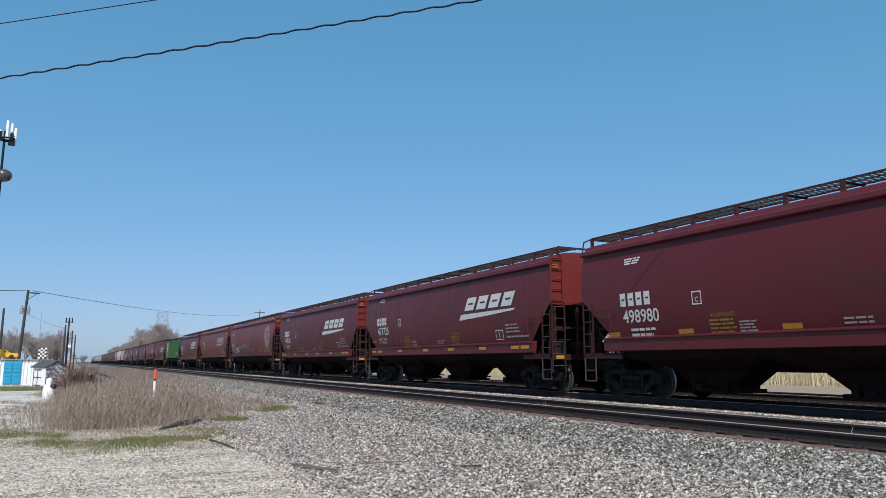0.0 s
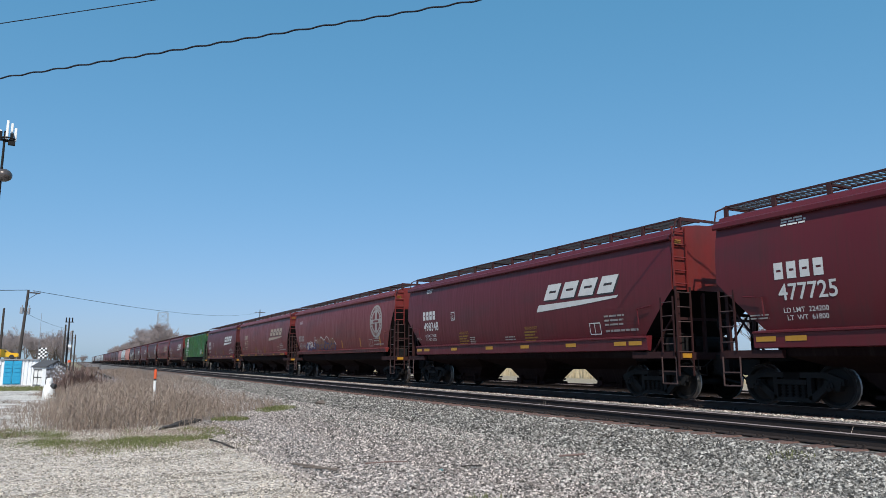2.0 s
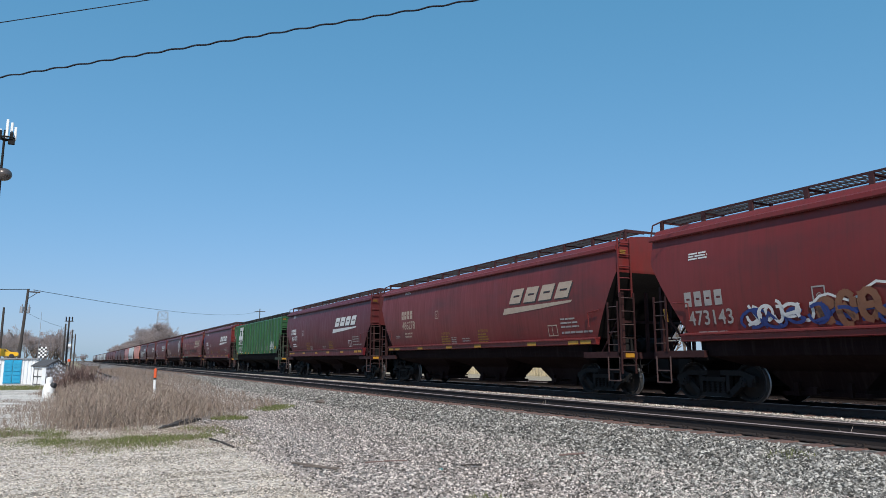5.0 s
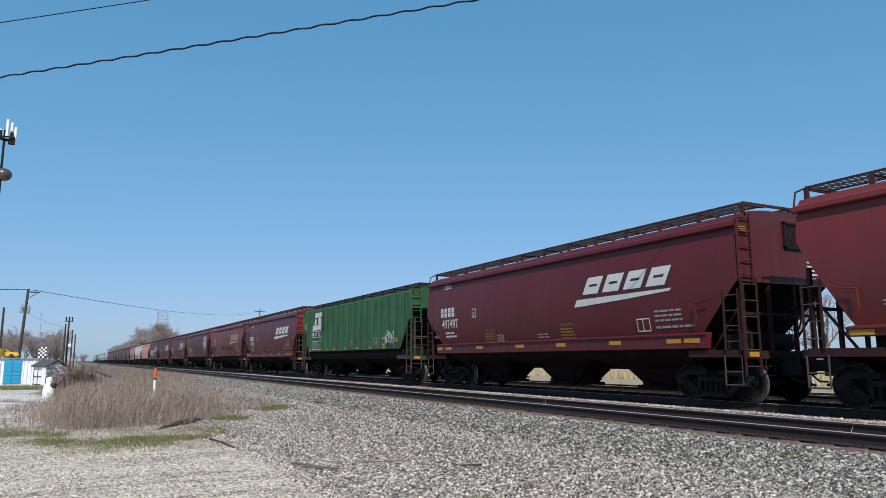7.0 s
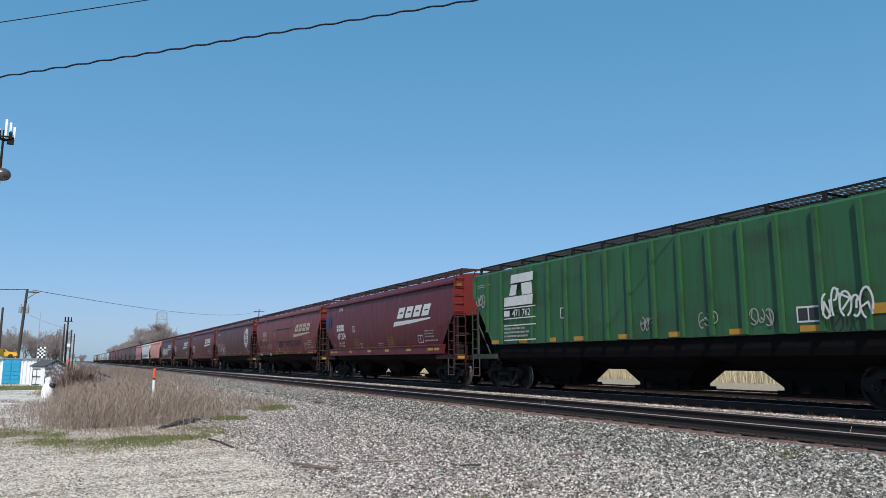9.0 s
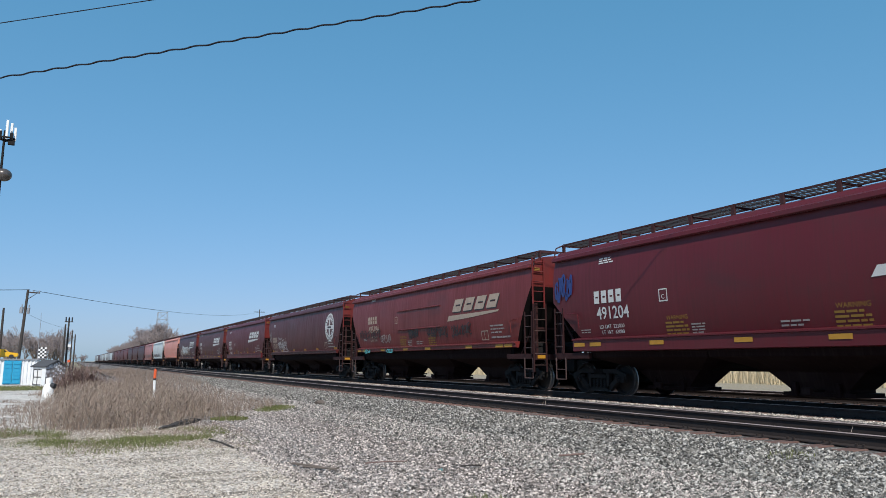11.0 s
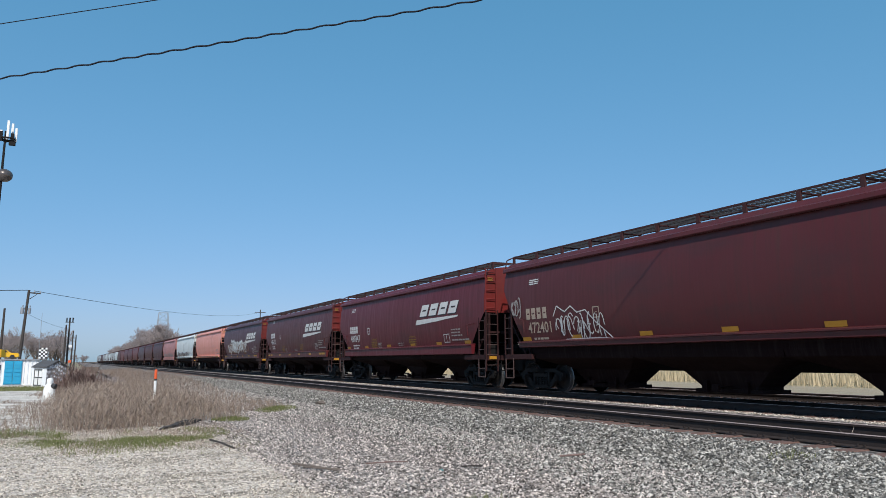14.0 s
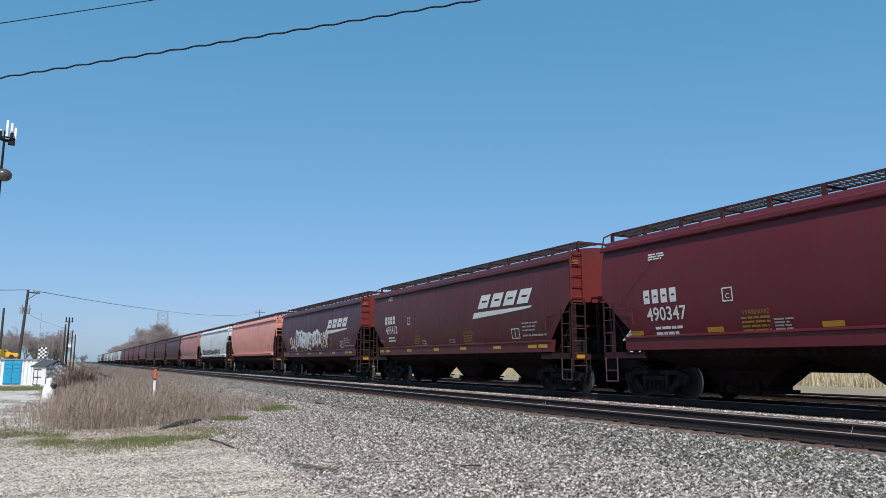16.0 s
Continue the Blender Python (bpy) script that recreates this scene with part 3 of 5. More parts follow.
def bank(length, ribbed, paint, end_paint):
    """Meshes of one length of car, with the paint put on per object later."""
    key = (length, ribbed)
    if key not in BANKS:
        b = Bank()
        high = 4.50 if ribbed else 4.68
        b.shell = lambda: shell_mesh(length, ribbed)
        b.grating = mesh_of("grating", grating_bm(length, high), GALV)
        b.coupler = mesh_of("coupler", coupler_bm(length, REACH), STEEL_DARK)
        b.sill_c = mesh_of("centre_sill", centre_sill_bm(length), SHADED_GRIME)
        b.high = high
        b.painted = {}
        BANKS[key] = b
    b = BANKS[key]
    pk = paint.name + end_paint.name
    if pk not in b.painted:
        p = Bank()
        p.shell = mesh_of("body", shell_mesh(length, ribbed), (paint, end_paint, SHADED_GRIME), 35)
        p.lip = mesh_of("eave", lip_bm(length), paint)
        p.sill = mesh_of("side_sill", sill_bm(length), paint)
        p.frame = mesh_of("roof_walk", board_frame_bm(length, b.high), WALK_STEEL if not ribbed else STEEL_DARK)
        p.hatch = mesh_of("trough_hatch", hatch_bm(length), paint)
        deck = MUDDY_GREEN if ribbed else DARK_RED_STEEL
        p.platform = mesh_of("end_platform", platform_bm(length), deck)
        p.posts = mesh_of("end_frame", end_frame_bm(length), deck)
        low = MUDDY_GREEN if ribbed else DARK_RED_STEEL
        p.ladder = mesh_of("ladder", ladder_bm(5, 0.46, 2.74, 4.42 if not ribbed else 4.26), (end_paint, end_paint))
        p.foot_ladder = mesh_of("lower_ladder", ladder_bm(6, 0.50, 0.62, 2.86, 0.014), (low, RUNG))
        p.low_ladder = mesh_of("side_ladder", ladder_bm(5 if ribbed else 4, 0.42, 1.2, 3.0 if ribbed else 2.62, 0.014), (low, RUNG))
        p.step = mesh_of("stirrup_step", step_bm(), RUNG)
        pitch = (length - 3.1) / 3
        p.pitch = pitch
        # bays wear a colour with the shade under the body painted in
        p.bay = mesh_of("hopper_bay", bay_bm(pitch), SHADED_GRIME if ribbed else SHADED_BAY)
        p.grab = {s: mesh_of("grab_iron", grab_bm(s, length / 2), paint) for s in (-1, 1)}
        p.corner = {s: mesh_of("corner_rail", corner_rail_bm(s, length / 2, b.high), WALK_STEEL) for s in (-1, 1)}
        p.top_plate = mesh_of("end_label", label_bm(-1.46, -length / 2 - 0.03, 3.96), YELLOW_INK)
        p.deck_plate = mesh_of("deck_label", plate_bm(-1.46, -1.16, -length / 2 - 0.115, 1.06, 1.17), YELLOW)
        p.hose = mesh_of("brake_rigging", rigging_bm(length / 2), STEEL_DARK)
        p.air = mesh_of("air_hose", air_hose_bm(length / 2), STEEL_DARK)
        p.screen = mesh_of("vent_screen", screen_bm(length / 2), STEEL_DARK)
        p.reservoir = mesh_of("air_reservoir", reservoir_bm(), STEEL_DARK)
        if ribbed:
            bm = bmesh.new()
            box(bm, -1.585, -1.495, -0.05, 0.05, 1.56, 4.13)
            p.rib1 = mesh_of("rib", bm, paint)
        b.painted[pk] = p
    return b, b.painted[pk]


def grab_bm(s, h):
    """A bent grab iron on the lower corner of the near side."""
    bm = bmesh.new()
    y0, y1 = s * (h - 1.25), s * (h - 0.75)
    pipe(bm, [(-side_x(2.2) - 0.05, y0, 1.95), (-side_x(2.4) - 0.07, y0, 2.36), (-side_x(2.4) - 0.07, y1, 2.42)], 0.016)
    return bm


def corner_rail_bm(s, h, high):
    """The bent hand rail from the roof walk down to the eave's corner."""
    bm = bmesh.new()
    pipe(bm, [(-1.18, s * (h - 0.06), high), (-1.42, s * (h + 0.05), high - 0.12), (-1.52, s * (h + 0.05), 4.16)], 0.022)
    return bm


def plate_bm(x0, x1, y, z0, z1):
    bm = bmesh.new()
    box(bm, x0, x1, y - 0.012, y + 0.012, z0, z1)
    return bm


def label_bm(x, y, z):
    """Three short lines of a small end notice."""
    bm = bmesh.new()
    for k, w in enumerate((0.24, 0.20, 0.22)):
        box(bm, x, x + w, y - 0.008, y + 0.008, z + k * 0.05, z + k * 0.05 + 0.026)
    return bm


def screen_bm(h):
    """The framed vent screen high on a long car's end."""
    bm = bmesh.new()
    y = -h - 0.035
    x0, x1, z0, z1 = 0.10, 0.86, 3.66, 4.32
    for a, b, c, d in ((x0, x1, z0, z0 + 0.05), (x0, x1, z1 - 0.05, z1), (x0, x0 + 0.05, z0, z1), (x1 - 0.05, x1, z0, z1)):
        box(bm, a, b, y - 0.03, y + 0.03, c, d)
    for k in range(-5, 12):
        for lean in (-1, 1):
            a, b = x0 + k * 0.10, x0 + k * 0.10 + lean * (z1 - z0)
            lo, hi = 0.0, 1.0
            for edge in (x0, x1):
                f = (edge - a) / (b - a)
                if (edge == x0) == (lean > 0):
                    lo = max(lo, f)
                else:
                    hi = min(hi, f)
            if hi - lo > 0.05:
                rod(bm, (a + (b - a) * lo, y, z0 + (z1 - z0) * lo), (a + (b - a) * hi, y, z0 + (z1 - z0) * hi), 0.012, 4)
    return bm


def rigging_bm(h):
    """Brake levers and rods hung at the leading end."""
    bm = bmesh.new()
    y = -h - 0.12
    pipe(bm, [(-1.2, y + 0.06, 1.08), (-1.05, y, 0.82), (-0.7, y + 0.02, 0.86), (-0.45, y, 1.02)], 0.016)
    pipe(bm, [(-0.95, y, 1.04), (-0.95, y, 0.66), (-0.66, y, 0.62), (-0.66, y, 0.9)], 0.015)
    box(bm, -1.0, -0.9, y - 0.03, y + 0.03, 0.76, 0.86)
    return bm


def air_hose_bm(h):
    bm = bmesh.new()
    y = -h - 0.12
    pipe(bm, [(0.3, y, 1.0), (0.32, y - 0.2, 0.66), (0.25, y - 0.45, 0.5), (0.2, y - 0.7, 0.5)], 0.022)
    return bm


def bogie(car, y, turn):
    b = new("bogie")
    b.parent = car
    b.empty_display_size = 0.1
    b.location = (0, y, 0)
    for s in (-1, 1):
        share("side_frame", BOGIE.side[s], b)
    share("bolster", BOGIE.bolster, b)
    for yy in (-0.89, 0.89):
        for s in (-1, 1):
            w = share("wheel", BOGIE.wheel[s], b)
            w.matrix_parent_inverse = Matrix.Translation((0, yy, 0.457))
            if turn:
                WHEELS.append(w)
        share("axle", BOGIE.axle, b, Matrix.Translation((0, yy, 0.457)))


# ---- lettering and marks on the near side: u runs along the side to the reader's right, v is the height over the rail
def on_side(pts, half, lift=0.010, hug=side_x):
    return [(-hug(v) - lift, half - u, v) for u, v in pts]


def decal(name, polys, material, car, half, hug, label="", lift=0.010):
    verts, faces = [], []
    for poly in polys:
        k = len(verts)
        verts += on_side(poly, half, lift + (0.0006 * (len(faces) % 60) if name == "graffiti" else 0.0), hug)
        faces.append(tuple(range(k, k + len(poly))))
    ob = raw(name, verts, faces, material, car)
    if len(polys) > 2:
        ob["kind"] = "stuff"
    return tagged(ob, label=label)


GLYPHS = {}


def lettering(name, words, u, v, size, material, car, half, hug, label="", bold=0.0, squeeze=1.0):
    key = (words, bold)
    if key not in GLYPHS:
        cu = bpy.data.curves.new("letters", "FONT")
        cu.body, cu.size, cu.offset, cu.resolution_u = words, 1.0, bold, 3
        tmp = bpy.data.objects.new("letters", cu)
        me = bpy.data.meshes.new_from_object(tmp)
        GLYPHS[key] = ([tuple(p.co) for p in me.vertices], [tuple(p.vertices) for p in me.polygons])
        bpy.data.objects.remove(tmp)
        bpy.data.curves.remove(cu)
        bpy.data.meshes.remove(me)
    vs, fs = GLYPHS[key]
    pts = [(u + x * size * squeeze, v + y * size) for x, y, _ in vs]
    ob = raw(name, on_side(pts, half, 0.014, hug), fs, material, car)
    if size < 0.2:
        ob["kind"] = "stuff"
    return tagged(ob, label=label)


def rect(u, v, w, h, lean=0.0):
    return [(u, v), (u + w, v), (u + w + lean * h, v + h), (u + lean * h, v + h)]


def bars(u, v, w, rows, gap=0.085, h=0.045, seed=0):
    rnd = random.Random(seed)
    out = []
    for i in range(rows):
        x, end = u, u + w * rnd.uniform(0.75, 1.0)
        while x < end:
            k = min(rnd.uniform(0.10, 0.34), end - x)
            out.append(rect(x, v - i * gap, k, h))
            x += k + 0.035
    return out


def stroke(pts, width):
    """A ribbon along a line of points, as quads."""
    out = []
    for (ax, ay), (bx, by) in zip(pts, pts[1:]):
        d = math.hypot(bx - ax, by - ay) or 1
        nx, ny = -(by - ay) / d * width / 2, (bx - ax) / d * width / 2
        ex, ey = (bx - ax) / d * width * 0.3, (by - ay) / d * width * 0.3
        out.append([(ax + nx - ex, ay + ny - ey), (ax - nx - ex, ay - ny - ey), (bx - nx + ex, by - ny + ey), (bx + nx + ex, by + ny + ey)])
    return out


def scrawl(u, v, w, h, loops, width, seed):
    """Loose spray-can loops and slashes, no letters."""
    rnd = random.Random(seed)
    out = []
    for i in range(loops):
        cx, cy = u + w * (i + 0.5) / loops, v + h * rnd.uniform(0.4, 0.6)
        a0, a1 = rnd.uniform(0, 6), rnd.uniform(3.5, 6.2)
        rx, ry = w / loops * rnd.uniform(0.35, 0.7), h * rnd.uniform(0.3, 0.5)
        p = [(cx + rx * math.cos(a0 + a1 * k / 12), cy + ry * math.sin(a0 + a1 * k / 12) + 0.12 * rx * math.sin(5 * k / 12)) for k in range(13)]
        out += stroke(p, width)
        p = [(cx + rx * rnd.uniform(-1, 1), cy + ry * rnd.uniform(-1, 1)) for k in range(3)]
        out += stroke(p, width)
    return out


def wordmark(car, half, hug, u, v, w, h, material, lean=0.55):
    """The operator's mark, kept to plain slanted blocks over a tapering bar."""
    k = w * 0.2

    def block(x, y, lift, ink):
        # a slanted block with a short slit let in at half its height
        tall, wide = h * 0.58, k * 0.80
        row = [(0.0, 0.43, 0.0, 1.0), (0.43, 0.14, 0.0, 0.26), (0.43, 0.14, 0.78, 0.22), (0.57, 0.43, 0.0, 1.0)]
        polys = [rect(x + lean * tall * a + wide * c, y + tall * a, wide * d, tall * b, lean) for a, b, c, d in row]
        decal("mark_block", polys, ink, car, half, hug, "plain slanted block", lift)

    for i in range(4):
        x = u + 0.10 * w + i * w * 0.205
        block(x + 0.05, v + h * 0.42 - 0.045, 0.007, BLACK_INK)
        block(x, v + h * 0.42, 0.011, material)
    decal("underline", [[(u, v + 0.0), (u + 0.14, v + h * 0.26), (u + w * 0.93, v + h * 0.30), (u + w * 0.91, v + h * 0.22), (u + w * 0.5, v + h * 0.10)]],
          material, car, half, hug, "tapering bar under the mark", lift=0.012)


def herald(car, half, hug, u, v, r, material, dark):
    """A round railway herald kept to a disc, a ring and a cross."""
    n = 40
    ring = [[(u + a * math.cos(t), v + a * math.sin(t)) for a, t in ((r0, k * math.tau / n), (r1, k * math.tau / n), (r1, (k + 1) * math.tau / n), (r0, (k + 1) * math.tau / n))]
            for r0, r1 in ((r * 0.60, r),) for k in range(n)]
    decal("herald_ring", ring, material, car, half, hug, "round white herald ring")
    q, cross = r * 0.605, []
    for x, y, w, t in tuple((-0.15 * r, -q + k * q / 5, 0.30 * r, q / 5) for k in range(10)) + ((-q, -0.13 * r, q - 0.155 * r, 0.26 * r), (0.155 * r, -0.13 * r, q - 0.155 * r, 0.26 * r)):
        cross.append(rect(u + x, v + y, w, t))
    decal("herald_cross", cross, material, car, half, hug)
    ticks = []
    for k in range(26):
        t = k * math.tau / 26
        if abs(math.sin(t)) < 0.16:
            continue
        a, b = r * 0.70, r * 0.88
        c, s_ = math.cos(t), math.sin(t)
        ticks.append([(u + a * c - 0.03 * s_, v + a * s_ + 0.03 * c), (u + b * c - 0.03 * s_, v + b * s_ + 0.03 * c), (u + b * c + 0.03 * s_, v + b * s_ - 0.03 * c), (u + a * c + 0.03 * s_, v + a * s_ - 0.03 * c)])
    ticks.append(rect(u - r * 0.42, v - r * 0.06, r * 0.84, r * 0.12))
    decal("herald_lettering", ticks, dark, car, half, hug, lift=0.015)


def markings(car, half, hug, number, ink, warn=True, seed=0, u0=1.68, v0=2.47, high_strip=False, load=None):
    """Road initials as blocks, the number, load data, inspection frames, warnings, hazard strips."""
    L = 2 * half
    if number:
        for i in range(4):
            x = u0 + i * 0.31
            decal("initial_block", [rect(x, v0, 0.22, 0.155), rect(x, v0 + 0.155, 0.06, 0.05), rect(x + 0.17, v0 + 0.155, 0.05, 0.05), rect(x, v0 + 0.205, 0.22, 0.155)], ink, car, half, hug, "road initial as plain block")
        lettering("running_number", number, u0 + 0.06, v0 - 0.45, 0.49, ink, car, half, hug, "painted running number", 0.012, 0.93)
        if load:
            lettering("load_limit", "LD LMT  " + load[0], u0 + 0.12, v0 - 0.72, 0.15, ink, car, half, hug, "", 0.006)
            lettering("light_weight", "LT  WT  " + load[1], u0 + 0.18, v0 - 0.88, 0.15, ink, car, half, hug, "", 0.006)
        else:
            decal("load_data", bars(u0 + 0.3, v0 - 0.68, 0.95, 2, 0.14, 0.07, seed), ink, car, half, hug)
        u, v = u0 + (2.58 if half < 8.4 else 3.44), v0 - 0.12
        decal("inspection_frame", [rect(u, v, 0.30, 0.03), rect(u, v + 0.30, 0.30, 0.03), rect(u, v, 0.03, 0.33), rect(u + 0.27, v, 0.03, 0.33)], ink, car, half, hug)
        lettering("inspection_letter", "C", u + 0.09, v + 0.07, 0.17, ink, car, half, hug, "", 0.01)
        decal("plate_stencil", bars(u0 + 0.2, v0 + 1.28, 0.62, 3, 0.065, 0.038, seed + 2), WHITE_INK, car, half, hug)
        decal("data_stencil", bars(u0 - 0.75, v0 - 0.75, 0.5, 2, 0.07, 0.03, seed + 9), GREY_INK, car, half, hug)
    if warn:
        for u in (4.70 if half < 8.4 else 6.3, 9.3):
            decal("warning_stencil", bars(u, 1.92, 0.78, 4, 0.095, 0.05, seed + 5), YELLOW_INK, car, half, hug)
            lettering("warning_word", "WARNING", u + 0.05, 2.02, 0.15, YELLOW_INK, car, half, hug)
        decal("data_stencil", bars(5.55 if half < 8.4 else 7.15, 1.86, 0.5, 4, 0.07, 0.035, seed + 6), GREY_INK, car, half, hug)
        decal("data_stencil", bars(8.05, 1.80, 0.7, 2, 0.09, 0.04, seed + 16), GREY_INK, car, half, hug)
    u = L - 3.4
    decal("service_frame", [rect(u, 1.74, 0.50, 0.03), rect(u, 2.06, 0.50, 0.03), rect(u, 1.74, 0.03, 0.35), rect(u + 0.47, 1.74, 0.03, 0.35), rect(u + 0.22, 1.74, 0.03, 0.35)], ink, car, half, hug)
    decal("service_stencil", bars(u + 0.7, 2.22, 0.95, 3, 0.12, 0.05, seed + 7) + bars(u + 0.7, 1.80, 1.5, 1, 0.1, 0.06, seed + 8), GREY_INK, car, half, hug)
    if number == "473143":
        for u, v, tall in ((0.35, 1.95, 0.34), (9.6, 1.72, 0.42), (12.5, 1.74, 0.46), (L - 1.95, 1.75, 0.46)):
            decal("hazard_strip", [rect(u, v, 0.12, tall)], YELLOW, car, half, hug, "upright yellow reflective strip")
        return
    for u in (1.02, 1.75 if not high_strip else 3.68, 4.2 if not high_strip else 6.65, 6.9, 9.2, L - 4.45, L - 2.25, L - 1.65) if not high_strip else (1.02, 3.68, 6.65, 9.4, 12.0, L - 1.7):
        if high_strip:
            decal("hazard_strip", [rect(u, 1.66, 0.48, 0.12)], YELLOW, car, half, hug, "yellow reflective strip")
        else:
            decal("hazard_strip", [rect(u, 1.40 if half < 8.4 else 1.455, 0.50, 0.11)], YELLOW, car, half, lambda z: 1.622, "yellow reflective strip")


def hopper_car(length, paint, end_paint, label, ribbed=False, detail=True, turn=True, ladder_at=0.12):
    b, p = bank(length, ribbed, paint, end_paint)
    car = empty("hopper_car", label, "freight car", "hopper cars of the train")
    h = length / 2
    share("body", p.shell, car)
    if not ribbed:
        share("eave", p.lip, car)
        share("eave", p.lip, car, Matrix.Rotation(math.pi, 4, "Z"))
        share("side_sill", p.sill, car)
        share("side_sill", p.sill, car, Matrix.Rotation(math.pi, 4, "Z"))
    else:
        for i in range(19):
            y = -h + 0.1 + (length - 0.2) * i / 18
            low = max(1.56, 3.40 - 1.333 * (h - abs(y)))
            k = (4.13 - low) / 2.57
            share("rib", p.rib1, car, Matrix.Translation((0, y, 4.13 * (1 - k))) @ Matrix.Diagonal((1, 1, k, 1)))
    share("roof_walk", p.frame, car)
    share("grating", b.grating, car)["kind"] = "stuff"
    share("trough_hatch", p.hatch, car)
    share("centre_sill", b.sill_c, car)
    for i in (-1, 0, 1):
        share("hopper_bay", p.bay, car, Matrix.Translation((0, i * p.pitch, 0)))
    for s in (-1, 1):
        flip = Matrix.Identity(4) if s > 0 else Matrix.Rotation(math.pi, 4, "Z")
        share("end_platform", p.platform, car, flip)
        share("end_frame", p.posts, car, flip)
        share("coupler", b.coupler, car, flip)
        share("ladder", p.ladder, car, Matrix.Translation((-1.58 if s < 0 else 1.12, s * (h + 0.07), 0)))
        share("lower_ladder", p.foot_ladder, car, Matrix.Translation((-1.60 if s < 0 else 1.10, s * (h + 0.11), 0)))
        share("side_ladder", p.low_ladder, car, Matrix.Translation((-1.58, s * (h - 0.02), 0)) @ Matrix.Rotation(-s * math.pi / 2, 4, "Z"))
        share("stirrup_step", p.step, car, Matrix.Translation((-1.56, (h - 0.5) if s > 0 else -h + 0.02, 0)))
    for s in (-1, 1):
        if not ribbed:
            share("grab_iron", p.grab[s], car)
        share("corner_rail", p.corner[s], car)
    share("end_label", p.top_plate, car)["label"] = "small yellow end label"
    share("deck_label", p.deck_plate, car)["label"] = "small yellow deck label"
    share("brake_rigging", p.hose, car)["kind"] = "stuff"
    share("air_hose", p.air, car)
    if (length > 16.5 or paint is not RED or end_paint is not END_RED) and not ribbed:
        share("vent_screen", p.screen, car)["label"] = "dark lattice vent screen"
    share("brake_wheel", BRAKE_WHEEL, car, Matrix.Translation((0.1, -h - 0.12, 1.95)) )
    share("air_reservoir", p.reservoir, car, Matrix.Translation((-0.4, -h + 0.55, 0)))
    for s in (-1, 1):
        bogie(car, s * (h - 1.38), turn)
    return car


A_LEN, B_LEN = 16.15, 17.2
# trailing edge of each body along the line at the start, its length, paints, number, marks
TRAIN = [
    (16.87, A_LEN, RED, END_RED, "498980", "block", "mineral-red covered hopper car with a white number"),
    (34.67, A_LEN, RED, END_RED, "477725", "block", "mineral-red covered hopper car with white slanted mark"),
    (52.24, A_LEN, RED, END_RED, "498348", "block", "clean mineral-red covered hopper car on four axles"),
    (71.07, B_LEN, RED_FADED, RED_FADED, "473143", "herald_g", "weathered red hopper car with pale herald and graffiti"),
    (89.64, B_LEN, RED_FADED, RED_FADED, "486278", "block_tan", "sun-faded red hopper car with tan lettering"),
    (107.36, A_LEN, RED, BROWN, "497497", "block", "deep red covered hopper car with white slanted mark"),
    (126.3, B_LEN, GREEN, GREEN, "471762", "green", "weathered green ribbed hopper car with white mark"),
    (143.95, A_LEN, RED, END_RED, "491204", "block_b", "deep red covered hopper car with blue tag"),
    (162.4, B_LEN, RED_FADED, RED_FADED, "485184", "block_t", "sun-faded red hopper car with tan mark and scrawls"),
    (181.2, B_LEN, BROWN, RED_FADED, "472401", "herald_w", "dark brown hopper car with white round herald"),
    (198.73, A_LEN, RED, END_RED, "490347", "block", "glossy deep red covered hopper car with white mark"),
    (216.42, A_LEN, BROWN, RED_FADED, "495412", "block", "dark brown-red covered hopper car with white mark"),
    (234.43, A_LEN, MAROON, RED_FADED, "", "block_g", "dull maroon hopper car with white graffiti"),
    (253.43, B_LEN, SALMON, SALMON, "", "", "plain salmon-orange covered hopper car"),
    (272.46, B_LEN, PALE, PALE, "", "low_g", "pale grey covered hopper car with low graffiti"),
    (290.24, A_LEN, PINK, PINK, "", "low_g", "chalky pink covered hopper car with graffiti"),
]
rnd_train = random.Random(4)
at = 290.24
for i in range(22):
    paint = [MAROON, BROWN, MAROON, RED_FADED, RED, RED, RED_FADED, BROWN, PALE, GREY, GREY, PALE, GREY][i] if i < 13 else rnd_train.choice([GREY, PALE, GREY, MAROON])
    length = B_LEN if i in (3, 8, 9, 12) else A_LEN
    at += length + 2 * REACH
    words = {"light_grey_paint": "light grey", "pale_grey_paint": "pale grey", "dull_maroon_paint": "dull maroon", "dark_brown_red_paint": "dark brown-red",
             "faded_red_paint": "faded red", "mineral_red_paint": "mineral-red"}[paint.name]
    TRAIN.append((at, length, paint, paint, "", "far", words + " covered hopper car towards the train's rear"))

CARS = []
LOADS = {1: ("224200", "61800"), 2: ("224000", "62000"), 7: ("223000", "63000"), 8: ("224101", "61901")}


